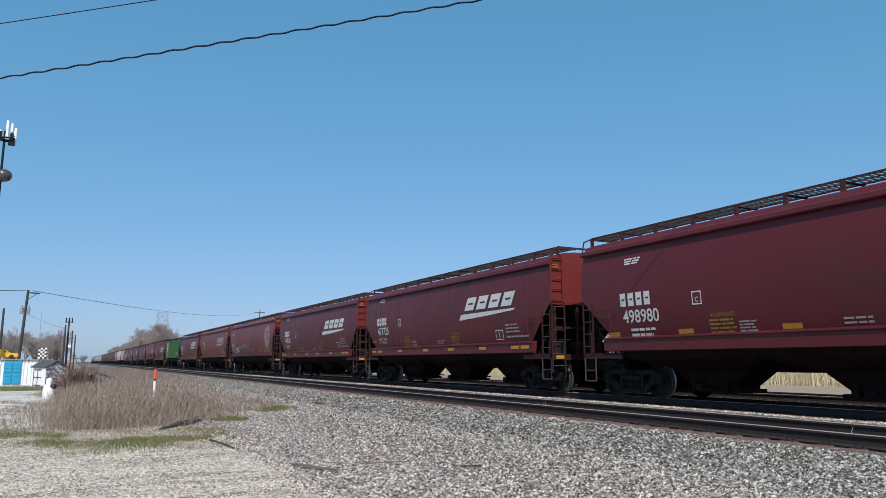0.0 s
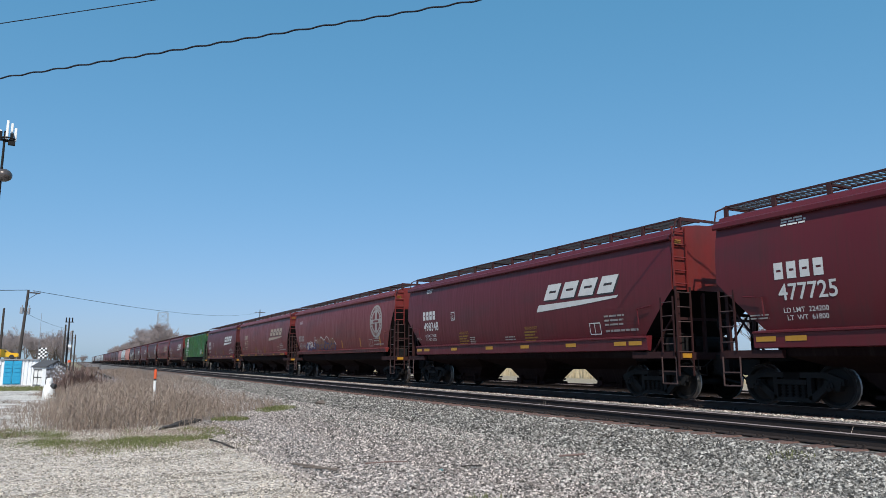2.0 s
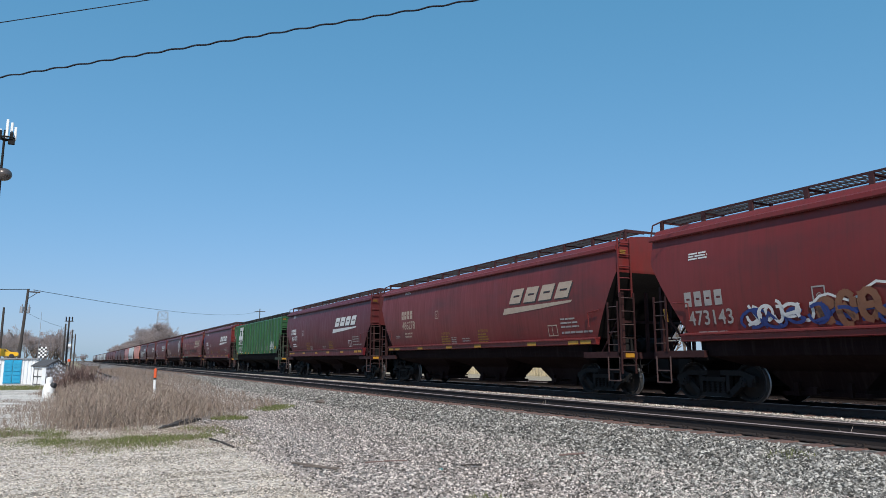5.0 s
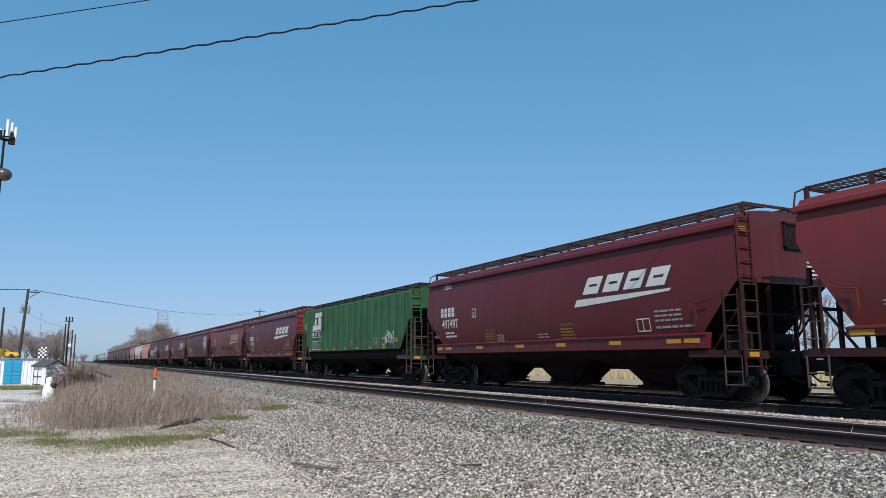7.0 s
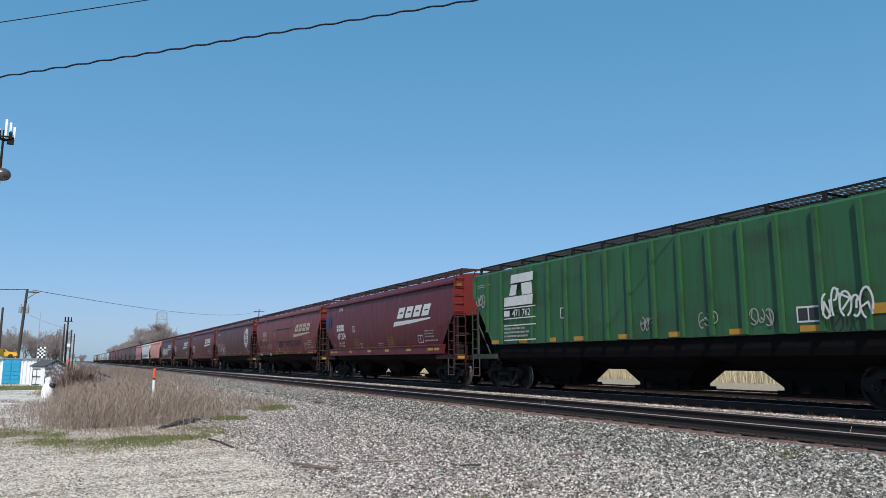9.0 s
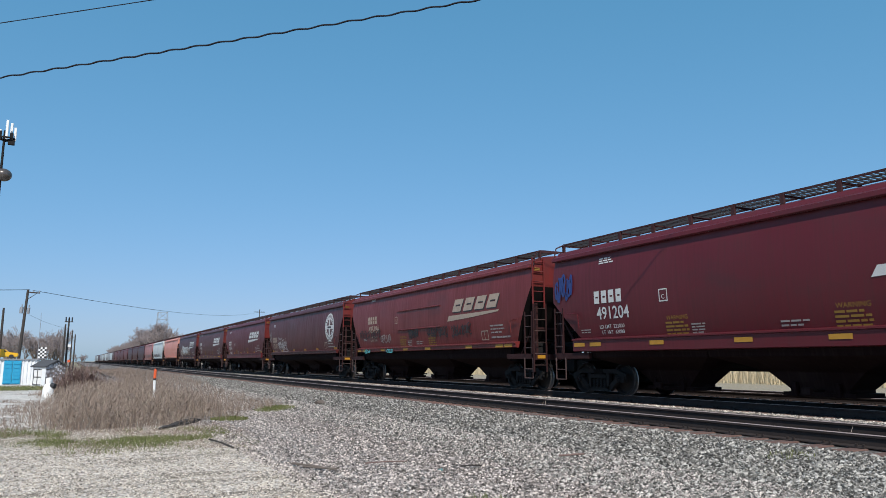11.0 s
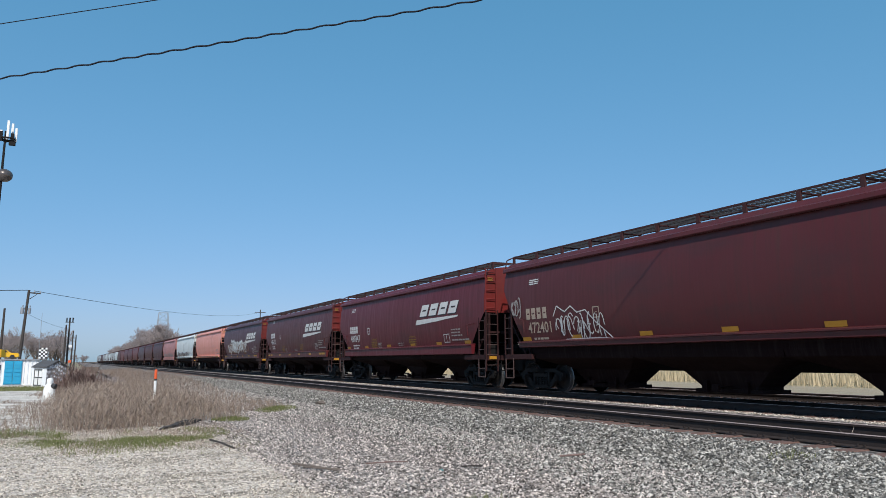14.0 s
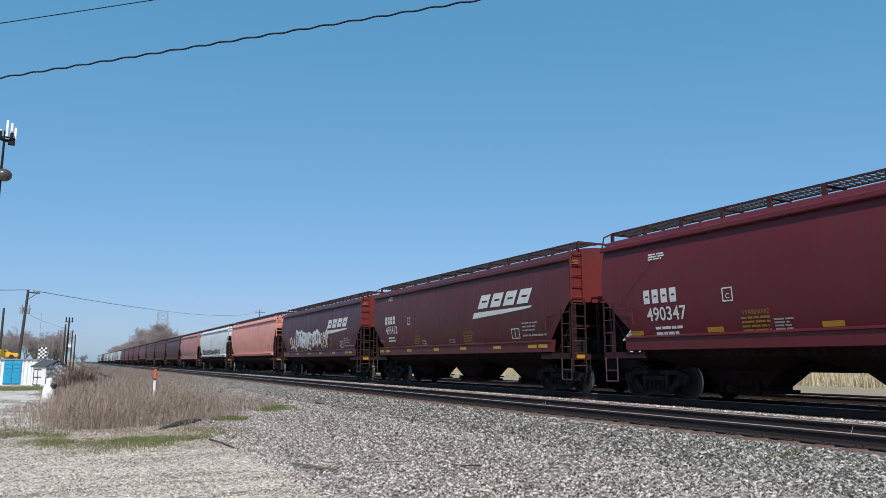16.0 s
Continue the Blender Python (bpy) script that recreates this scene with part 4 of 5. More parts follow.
def build_train():
    for i, (rear, length, paint, end, number, marks, label) in enumerate(TRAIN):
        ribbed = marks == "green"
        car = hopper_car(length, paint, end, label, ribbed, turn=i < 14)
        half = length / 2
        CARS.append((car, rear - half))
        hug = (lambda v: 1.505) if ribbed else side_x
        ink = TAN_INK if marks in ("block_tan", "block_t", "herald_w", "herald_g") and i in (4, 8, 9) else WHITE_INK
        if marks == "far":
            for u in (1.0, 5.0, 9.7, length - 1.75):
                decal("hazard_strip", [rect(u, 1.40 if half < 8.4 else 1.455, 0.50, 0.11)], YELLOW, car, half, lambda z: 1.622, "yellow reflective strip")
            continue
        if ribbed:
            green_marks(car, half)
            continue
        markings(car, half, hug, number, ink if i != 3 else GREY_INK, marks.startswith("block"), i * 11, *{3: (1.10, 2.28), 4: (2.43, 2.83), 8: (2.43, 2.83), 9: (1.38, 2.36), 5: (1.30, 2.72), 7: (2.0, 2.62), 0: (1.68, 2.47), 10: (1.68, 2.47)}.get(i, (1.58, 2.72)), i in (0, 10, 9), LOADS.get(i))
        if marks.startswith("block"):
            wordmark(car, half, hug, length - 6.0, 2.56, 4.3, 0.84, TAN_INK if i in (4, 8) else WHITE_INK)
        if i in (5, 8):
            bm = bmesh.new()
            for k in range(7):
                box(bm, 0.92, 0.92 + 0.5 * (0.6 + 0.4 * ((k * 37) % 10) / 10), -half - 0.02, -half - 0.004, 2.95 + k * 0.10, 2.99 + k * 0.10)
            part("end_stencil", bm, WHITE_INK, car, "white stencilled lines on the end")
        if marks.startswith("herald"):
            herald(car, half, hug, length - 2.28, 2.97, 0.82, WHITE_INK if marks == "herald_w" else GREY_INK, BLACK_INK if marks == "herald_w" else RED_FADED)
        if marks == "herald_g":
            decal("graffiti", scrawl(2.9, 1.75, 1.6, 0.5, 5, 0.07, 3), WHITE_INK, car, half, hug, "white sprayed graffiti", 0.016)
            decal("graffiti", scrawl(4.6, 1.70, 4.0, 0.62, 9, 0.14, 4), OCHRE_INK, car, half, hug, "ochre sprayed graffiti", 0.018)
            decal("graffiti", scrawl(2.8, 1.66, 5.8, 0.45, 11, 0.07, 5), BLUE_INK, car, half, hug, "blue sprayed graffiti", 0.020)
            decal("graffiti", stroke([(4.5 + 0.2 * k, 2.36 + 0.13 * math.sin(k * 1.1) - 0.0025 * (k - 10) ** 2) for k in range(22)], 0.05), WHITE_INK, car, half, hug, "white sprayed outline", 0.022)
        if marks == "herald_w":
            decal("graffiti", scrawl(3.0, 1.65, 2.3, 0.85, 10, 0.035, 8), WHITE_INK, car, half, hug, "white sprayed graffiti", 0.016)
            decal("graffiti", stroke([(2.9, 2.4), (3.1, 2.7), (3.5, 2.5), (3.8, 2.66), (4.1, 2.45), (4.5, 2.5), (4.9, 2.15), (5.3, 1.85), (5.6, 1.62), (5.0, 1.66), (3.4, 1.65)], 0.035), WHITE_INK, car, half, hug, "white sprayed outline", 0.018)
            decal("graffiti", scrawl(0.55, 2.4, 0.55, 0.8, 3, 0.05, 9), GREY_INK, car, half, hug, "grey sprayed tag", 0.016)
        if marks == "block_t":
            decal("graffiti", scrawl(1.2, 2.1, 2.9, 0.42, 15, 0.04, 12), BLACK_INK, car, half, hug, "black sprayed scrawl", 0.018)
            decal("graffiti", scrawl(4.05, 1.85, 1.25, 0.42, 7, 0.03, 13), GREY_INK, car, half, hug, "grey sprayed tag", 0.018)
            for u, w in ((7.4, 1.0), (9.3, 1.9), (11.5, 1.6)):
                decal("graffiti", scrawl(u, 1.95, w, 0.46, 9, 0.05, int(u * 5)), BLACK_INK, car, half, hug, "black sprayed scrawl", 0.016)
            for u in (2.1, 5.0):
                decal("graffiti", scrawl(u, 1.36, 0.75, 0.19, 4, 0.04, int(u * 7)), TEAL_INK, car, half, lambda z: 1.63, "teal sprayed tag", 0.012)
            bm = bmesh.new()
            for v in (3.27, 2.40):
                pipe(bm, [(-side_x(v) - 0.02, half - 6.2, v), (-side_x(v) - 0.02, half - 10.56, v)], 0.03)
            part("side_bead", bm, RED_FADED, car)
        if marks == "block_g":
            decal("graffiti", scrawl(2.4, 1.75, 8.4, 1.05, 16, 0.13, 21), WHITE_INK, car, half, hug, "white sprayed graffiti", 0.016)
            decal("graffiti", scrawl(2.0, 1.7, 9.4, 0.85, 14, 0.10, 22), OCHRE_INK, car, half, hug, "ochre sprayed graffiti", 0.014)
            decal("graffiti", scrawl(3.8, 1.9, 5.2, 1.1, 9, 0.16, 23), PALE, car, half, hug, "pale sprayed fill", 0.018)
        if marks == "block_b":
            decal("graffiti", scrawl(0.15, 2.85, 0.85, 0.75, 7, 0.07, 31), BLUE_INK, car, half, hug, "blue sprayed tag", 0.016)
        if marks == "low_g":
            decal("graffiti", scrawl(2.0, 1.7, 11.0, 0.55, 18, 0.10, 40 + i), MAROON if i == 14 else GREY_INK, car, half, hug, "low sprayed graffiti", 0.016)


def green_marks(car, half):
    hug = lambda v: 1.595
    wall = lambda z: 1.50
    u, v = 2.3, 2.85
    for poly in (rect(u, v, 1.75, 0.32, 0.15), rect(u + 0.35, v + 0.36, 0.40, 0.36, 0.35), rect(u + 1.15, v + 0.34, 0.62, 0.40, -0.1), rect(u + 0.45, v + 0.78, 1.35, 0.30, 0.1)):
        decal("mark_block", [poly], WHITE_INK, car, half, hug, "plain white block")
    decal("initial_block", [rect(2.3, 2.50, 0.36, 0.2)], WHITE_INK, car, half, hug, "road initials as plain block")
    lettering("running_number", "471 762", 2.85, 2.48, 0.33, WHITE_INK, car, half, hug, "painted running number", 0.01)
    for v in (2.40, 2.76, 2.16, 1.66):
        decal("stencil_line", [rect(2.28, v, 1.95, 0.035)], WHITE_INK, car, half, hug)
    decal("load_data", bars(2.3, 2.04, 1.6, 3, 0.13, 0.06, 3), GREY_INK, car, half, hug)
    u, v = 5.45, 2.28
    decal("inspection_frame", [rect(u, v, 0.26, 0.03), rect(u, v + 0.31, 0.26, 0.03), rect(u, v, 0.03, 0.3), rect(u + 0.23, v, 0.03, 0.3)], WHITE_INK, car, half, wall)
    decal("service_frame", [rect(13.66, 1.76, 0.56, 0.34)], WHITE_INK, car, half, wall)
    for u in (13.70, 13.95):
        decal("service_panel", [rect(u, 1.80, 0.22, 0.26)], BLACK_INK, car, half, wall, lift=0.014)
    decal("graffiti", scrawl(14.3, 1.75, 1.05, 0.62, 5, 0.042, 50), WHITE_INK, car, half, hug, "white sprayed tag", 0.016)
    decal("graffiti", scrawl(0.25, 2.95, 0.6, 0.5, 3, 0.05, 51), GREY_INK, car, half, wall, "grey sprayed tag", 0.016)
    decal("plate_stencil", bars(0.3, 3.75, 0.9, 2, 0.07, 0.035, 52), GREY_INK, car, half, wall)
    decal("yellow_panel", [rect(15.12, 1.86, 0.45, 0.2)], YELLOW, car, half, wall, "yellow stencil panel", 0.02)
    for u, w in ((9.0, 0.5), (11.0, 0.6), (12.5, 0.6)):
        decal("graffiti", scrawl(u, 1.75, w, 0.4, 3, 0.03, int(u * 9)), GREY_INK, car, half, wall, "thin grey sprayed tag", 0.014)
    for u in (1.3, 3.1, 4.7, 6.1, 8.1, 10.0, 11.9, 13.72):
        decal("hazard_strip", [rect(u, 1.57, 0.50, 0.13)], YELLOW, car, half, wall, "yellow reflective strip", 0.02)


build_train()

# ================= beside the line =================
STRAW_LIGHT = plain("bleached_stalk", (0.36, 0.29, 0.23), 0.95, 0, 0.4, 2)

def bed(x, y):
    """Height of the stone surface between the lot and the near track."""
    prof = ((3.6, -0.06), (5.2, 0.02), (6.6, 0.16), (7.9, 0.31), (8.75, 0.385), (9.15, 0.402))
    z = prof[0][1]
    for (xa, za), (xb, zb) in zip(prof, prof[1:]):
        if xa <= x <= xb:
            z = za + (zb - za) * (x - xa) / (xb - xa)
    return max(z + 0.004 if x > 3.6 else -1, land(x, y))


def stones(name, count, spot, size, material, label):
    """Many loose angular stones in one mesh."""
    rng = np.random.default_rng(len(name) + count)
    base = np.array([(1, 0, 0), (-1, 0, 0), (0, 1, 0), (0, -1, 0), (0, 0, 1), (0, 0, -1)], float)
    tri = np.array([(0, 2, 4), (2, 1, 4), (1, 3, 4), (3, 0, 4), (2, 0, 5), (1, 2, 5), (3, 1, 5), (0, 3, 5)])
    at_ = np.array([spot(rng) for _ in range(count)])
    s = rng.uniform(*size, count)
    v = base[None] * (s[:, None, None] * rng.uniform(0.6, 1.2, (count, 6, 1)))
    v += rng.normal(0, 1, (count, 6, 3)) * s[:, None, None] * 0.28
    v[..., 2] *= 0.75
    a = rng.uniform(0, math.tau, count)
    ca, sa = np.cos(a)[:, None], np.sin(a)[:, None]
    x, y = v[..., 0] * ca - v[..., 1] * sa, v[..., 0] * sa + v[..., 1] * ca
    v = np.stack([x, y, v[..., 2]], -1) + at_[:, None, :]
    f = (tri[None] + (np.arange(count) * 6)[:, None, None]).reshape(-1, 3)
    me = bpy.data.meshes.new(name)
    me.from_pydata(v.reshape(-1, 3).tolist(), [], f.tolist())
    me.materials.append(material)
    return tagged(new(name, me), label, "stones", kind="stuff")


def spot_ballast(rng):
    y = 4.3 + 60 * rng.random() ** 2.6
    lo = 2.7 if y < 20 else 4.2
    x = rng.uniform(lo, 7.0)
    return x, y, bed(x, y) + 0.008


def spot_shoulder(rng):
    y = 3.8 + 60 * rng.random() ** 2.7
    x = 9.0 - 3.3 * rng.random()
    return x, y, bed(x, y) + 0.008


def spot_between(rng):
    x, y = rng.uniform(11.9, 13.6), 4 + 60 * rng.random() ** 1.5
    return x, y, 0.485 - abs(x - 12.6) * 0.06


def spot_lot(rng):
    y = 6.5 + 12 * rng.random() ** 1.4
    x = rng.uniform(-2.5, 3.0)
    return x, y, land(x, y) + 0.002


stones("shoulder_stones", 75000, spot_shoulder, (0.012, 0.032), DARK_STONES, "fresh dark grey crushed stones by the ties")
stones("ballast_stones", 95000, spot_ballast, (0.009, 0.027), STONES, "loose grey crushed stones on the shoulder")
stones("strip_stones", 16000, spot_between, (0.014, 0.036), PALE_STONES, "pale stones heaped between the two tracks")
stones("lot_stones", 42000, spot_lot, (0.006, 0.020), PALE_STONES, "pale limestone chips strewn on the lot")


def blades(name, count, spot, tall, wide, material, label, category, twigs=0, lean=0.25, seed=1):
    """Upright dry stems or grass blades as bent, tapering ribbons with side twigs, in one mesh."""
    rnd = random.Random(seed)
    verts, faces = [], []

    def ribbon(p, d, length, w, bend):
        side = Vector((-d.y, d.x, 0))
        if side.length < 0.05:
            a = rnd.uniform(0, math.tau)
            side = Vector((math.cos(a), math.sin(a), 0))
        side = side.normalized() * w / 2
        k = len(verts)
        mid = p + d * length * 0.55
        tip = p + d * length + bend * length
        for q, r in ((p, 1), (mid, 0.8), (tip, 0.25)):
            verts.append(tuple(q - side * r))
            verts.append(tuple(q + side * r))
        faces.extend(((k, k + 1, k + 3, k + 2), (k + 2, k + 3, k + 5, k + 4)))
        return mid
    for _ in range(count):
        x, y, z, f = spot(rnd)
        h = rnd.uniform(*tall) * f
        d = Vector((rnd.gauss(0, lean), rnd.gauss(0, lean), 1)).normalized()
        bend = Vector((rnd.gauss(0, 0.1), rnd.gauss(0, 0.1), -0.03))
        p = Vector((x, y, z - 0.02))
        ribbon(p, d, h, wide, bend)
        for _ in range(twigs):
            q = p + d * h * rnd.uniform(0.35, 0.95)
            e = (d + Vector((rnd.gauss(0, 0.6), rnd.gauss(0, 0.6), rnd.uniform(-0.1, 0.4)))).normalized()
            ribbon(q, e, h * rnd.uniform(0.12, 0.3), wide * 0.8, bend)
    return tagged(raw(name, verts, faces, material), label, category, kind="stuff")


def weed_spot(r):
    while True:
        y = 18.6 + 46 * r.random() ** 1.7
        x = r.uniform(-2.4, 4.3)
        right = 4.0 - 0.55 * max(0, 20.6 - y) + 0.35 * math.sin(y * 1.3)
        left = -0.1 - 0.02 * (y - 19) + 1.1 * noise.noise((4.0, y * 0.45, 0.5)) - 0.8 * r.random() ** 2
        front = 18.9 + 0.8 * max(0, x - 1.9) + 0.9 * noise.noise((x * 0.8, 1.0, 2.0)) - 1.2 * r.random() ** 4
        if left < x < right and y > front:
            edge = min(1, 0.55 + 0.5 * min(x - left, right - x), 0.22 + 0.45 * (y - front))
            if abs(x - 0.0958 * y) < 0.16 and 24 < y < 33:
                edge *= 0.35
            return x, y, max(land(x, y), bed(x, y) if x > 3.6 else -9), edge * (0.8 + 0.35 * noise.noise((x * 0.5, y * 0.4, 0.0)))


blades("dry_weeds", 12500, weed_spot, (0.40, 0.92), 0.011, STRAW, "thick patch of dead grey-brown weeds", "weeds", 6, 0.24, 3)


blades("pale_weeds", 2600, weed_spot, (0.5, 1.0), 0.012, STRAW_LIGHT, "paler dead stems among the weeds", "weeds", 3, 0.2, 13)


def sparse_spot(r):
    while True:
        y = 17.5 + 30 * r.random() ** 1.2
        x = r.uniform(-4.6, 0.6) - 0.03 * (y - 17)
        k = noise.noise((x * 0.35, y * 0.22, 11.0)) + 0.4 * noise.noise((x * 1.6, y * 0.9, 3.0)) + 0.15 * min(0, x + 1.0)
        if k > r.uniform(0.0, 0.5):
            return x, y, land(x, y), 0.7 + 0.6 * max(0, k)


blades("sparse_weeds", 2600, sparse_spot, (0.04, 0.22), 0.014, STRAW, "low dead weed clumps on the pale lot", "weeds", 2, 0.5, 9)


def fringe_spot(r):
    y = 23 + 110 * r.random() ** 1.3
    x = 3.6 + (2.6 + 1.6 * min(1, max(0, (y - 30) / 30))) * r.random() ** 1.3
    return x, y, bed(x, y), 0.35 + 0.4 * max(0, noise.noise((x, y * 0.5, 7.0))) + 0.25 * min(1, max(0, (y - 35) / 25))


blades("fringe_weeds", 9000, fringe_spot, (0.3, 0.8), 0.018, STRAW, "scattered dead stems on the shoulder's foot", "weeds", 3, 0.3, 19)


def verge_spot(r):
    while True:
        x = r.uniform(-3.5, 3.2)
        y = 16.6 - 0.25 * x + r.gauss(0, 1.1)
        if noise.noise((x * 0.55, y * 0.55, 5.0)) + 0.35 * noise.noise((x * 2.1, y * 2.1, 1.0)) > r.uniform(-0.1, 0.35):
            return x, y, land(x, y), 1.0


blades("verge_grass", 12000, verge_spot, (0.03, 0.11), 0.012, GRASS, "short green grass on the gravel", "grass", 0, 0.5, 4)


def dead_spot(r):
    while True:
        x, y = r.uniform(-3.6, 3.6), r.uniform(13.6, 19.6)
        if noise.noise((x * 0.7, y * 0.7, 9.0)) + (0.35 if 17.2 < y + 0.25 * x < 19.4 else 0) > r.uniform(-0.15, 0.5):
            return x, y, land(x, y), 1.0


blades("dead_turf", 20000, dead_spot, (0.02, 0.09), 0.012, STRAW, "short dead grass on the gravel's edge", "grass", 0, 0.6, 29)


def patch_spot(r):
    a, k = r.uniform(0, math.tau), math.sqrt(r.random())
    cx, cy, rx, ry = r.choice(((5.75, 22.7, 0.6, 1.1), (5.75, 22.7, 0.35, 0.6), (5.75, 22.7, 0.6, 1.1), (3.9, 20.2, 0.5, 0.6), (3.9, 20.2, 0.5, 0.6)) + (((8.3, 6.3, 0.35, 0.3), (4.2, 7.2, 0.3, 0.25)) if r.random() < 0.12 else ()))
    x, y = cx + rx * k * math.cos(a), cy + ry * k * math.sin(a)
    return x, y, max(land(x, y), bed(x, y)) + 0.015, 1.5 - 0.6 * k


blades("ballast_grass", 4200, patch_spot, (0.03, 0.10), 0.012, GRASS, "small green tufts growing through stones", "grass", 0, 0.5, 5)


def reed_spot(r):
    y = -4 + 150 * r.random() ** 1.1
    x = r.uniform(34, 40)
    return x, y, 0.28, 0.85


blades("reed_bank", 20000, reed_spot, (1.0, 1.75), 0.035, STRAW_PALE, "bank of tall pale dry reeds beyond the line", "reeds", 1, 0.10, 6)


def yard_spot(r):
    x, y = r.uniform(-9, -1.2), r.uniform(56, 66)
    return x, y, land(x, y), 1.0


blades("yard_grass", 5000, yard_spot, (0.05, 0.2), 0.05, GRASS, "green grass strip before the store", "grass", 0, 0.5, 15)


# ---- sticks, timber
def twig_thing(name, pts, r, material, label, category):
    bm = bmesh.new()
    for a, b in zip(pts, pts[1:]):
        rod(bm, a, b, r, 6, r * 0.8)
    tagged(to_object(name, bm, material), label, category)


def timber():
    """A rotten tie end: cracked lengthways, its ends frayed."""
    rnd = random.Random(31)
    t = empty("old_timber", "dark rotten split timber lying on the gravel", "timber", at=pose(2.50, 19.05, land(2.5, 19.0), 0, 0, 58.6))
    for a, b, y, w, h in ((-1.25, -0.35, -0.05, 0.07, 0.07), (-0.55, 1.22, 0.02, 0.10, 0.11), (-0.2, 0.7, -0.11, 0.05, 0.06)):
        bm = bmesh.new()
        n = 12
        rings = []
        for k in range(n + 1):
            x = a + (b - a) * k / n
            f = 0.45 + 0.55 * min(1, 4 * min(k, n - k) / n + rnd.uniform(0, 0.25))
            rings.append([bm.verts.new((x + rnd.uniform(-0.03, 0.03), y + sy * w * f + rnd.gauss(0, 0.008), max(-0.02, sz * h * f + rnd.gauss(0, 0.008))))
                          for sy, sz in ((-1, -0.2), (1, -0.2), (0.9, 0.7), (0.2, 1.0), (-0.8, 0.75))])
        for p, q in zip(rings, rings[1:]):
            for c in range(5):
                bm.faces.new((p[c], p[(c + 1) % 5], q[(c + 1) % 5], q[c]))
        bm.faces.new(rings[0][::-1])
        bm.faces.new(rings[-1])
        bmesh.ops.recalc_face_normals(bm, faces=bm.faces[:])
        part("splinter", bm, POLE, t)


timber()
twig_thing("fallen_stick", [(2.48, 14.75, 0.06), (2.60, 14.2, 0.05), (2.66, 13.8, 0.03), (2.70, 13.5, 0.02)], 0.022, POLE, "dark bent stick on the pale gravel", "stick")
twig_thing("fallen_stick", [(3.05, 10.85, 0.05), (3.25, 10.3, 0.06), (3.42, 9.9, 0.05)], 0.018, BARK, "brown stick lying on grey stones", "stick")
twig_thing("fallen_stick", [(3.1, 10.45, 0.05), (3.3, 10.15, 0.05), (3.5, 10.0, 0.05)], 0.013, BARK, "thin brown stick on grey stones", "stick")
twig_thing("fallen_stick", [(4.0, 10.28, 0.06), (4.3, 10.22, 0.07), (4.66, 10.2, 0.06)], 0.012, TWIG_RED, "thin reddish stick on grey stones", "stick")
twig_thing("fallen_stick", [(6.45, 8.75, 0.2), (6.65, 8.68, 0.21), (6.8, 8.6, 0.22)], 0.016, TWIG_RED, "short brown stick on the ballast", "stick")
twig_thing("fallen_stick", [(5.1, 9.3, 0.07), (5.25, 9.23, 0.08), (5.4, 9.2, 0.07)], 0.014, POLE, "short dark stick on the ballast", "stick")


def rock(x, y, r, seed):
    bm = bmesh.new()
    bmesh.ops.create_icosphere(bm, subdivisions=2, radius=r)
    for v in bm.verts:
        v.co *= 1 + 0.35 * noise.noise(v.co * 3 / r * 0.5 + Vector((seed, 0, 0)))
        v.co.z *= 0.75
    ob = to_object("white_rock", bm, WHITE_PAINT)
    ob.matrix_world = pose(x, y, land(x, y) + r * 0.4)
    tagged(smooth(ob), "pale rounded rock at the brambles' foot", "rock")


rock(0.62, 38.6, 0.30, 3.0)


def straw_tuft_spot(r):
    a = r.choice(((9.78, 6.5), (9.9, 14.0), (11.6, 9.4)))
    return a[0] + r.gauss(0, 0.05), a[1] + r.gauss(0, 0.08), 0.42, 1.0


blades("rail_straw", 26, straw_tuft_spot, (0.15, 0.32), 0.012, STRAW_LIGHT, "wisps of straw caught by the rail", "straw", 0, 0.7, 23)


def clod(x, y, r, material, name, label, category):
    bm = bmesh.new()
    bmesh.ops.create_icosphere(bm, subdivisions=2, radius=r)
    for v in bm.verts:
        v.co *= 1 + 0.5 * noise.noise(v.co * 1.6 / r)
        v.co.z *= 0.5
    ob = to_object(name, bm, material)
    ob.matrix_world = pose(x, y, bed(x, y) + r * 0.3)
    tagged(ob, label, category)


clod(4.85, 9.44, 0.034, FADED_TEAL, "plastic_scrap", "crumpled teal plastic scrap on grey stones", "litter")
clod(7.1, 22.25, 0.16, BARK, "dark_clod", "dark clod lying on the ballast", "clod")


# ---- marker stake
def stake():
    st = empty("marker_stake", "white marker stake with orange top among dead weeds", "marker post", at=pose(3.11, 32.45, land(3.1, 32.4)))
    bm = bmesh.new()
    rod(bm, (0, 0, -0.1), (0, 0, 0.82), 0.055, 12)
    part("post", bm, WHITE_PAINT, st)
    bm = bmesh.new()
    rod(bm, (0, 0, 0.82), (0, 0, 0.90), 0.057, 12)
    part("band", bm, BLACK_PAINT, st, "dark band")
    bm = bmesh.new()
    rod(bm, (0, 0, 0.90), (0, 0, 1.24), 0.058, 12)
    rod(bm, (0, 0, 1.24), (0, 0, 1.30), 0.058, 12, 0.02)
    part("cap", bm, ORANGE_PAINT, st, "orange top sleeve")


stake()


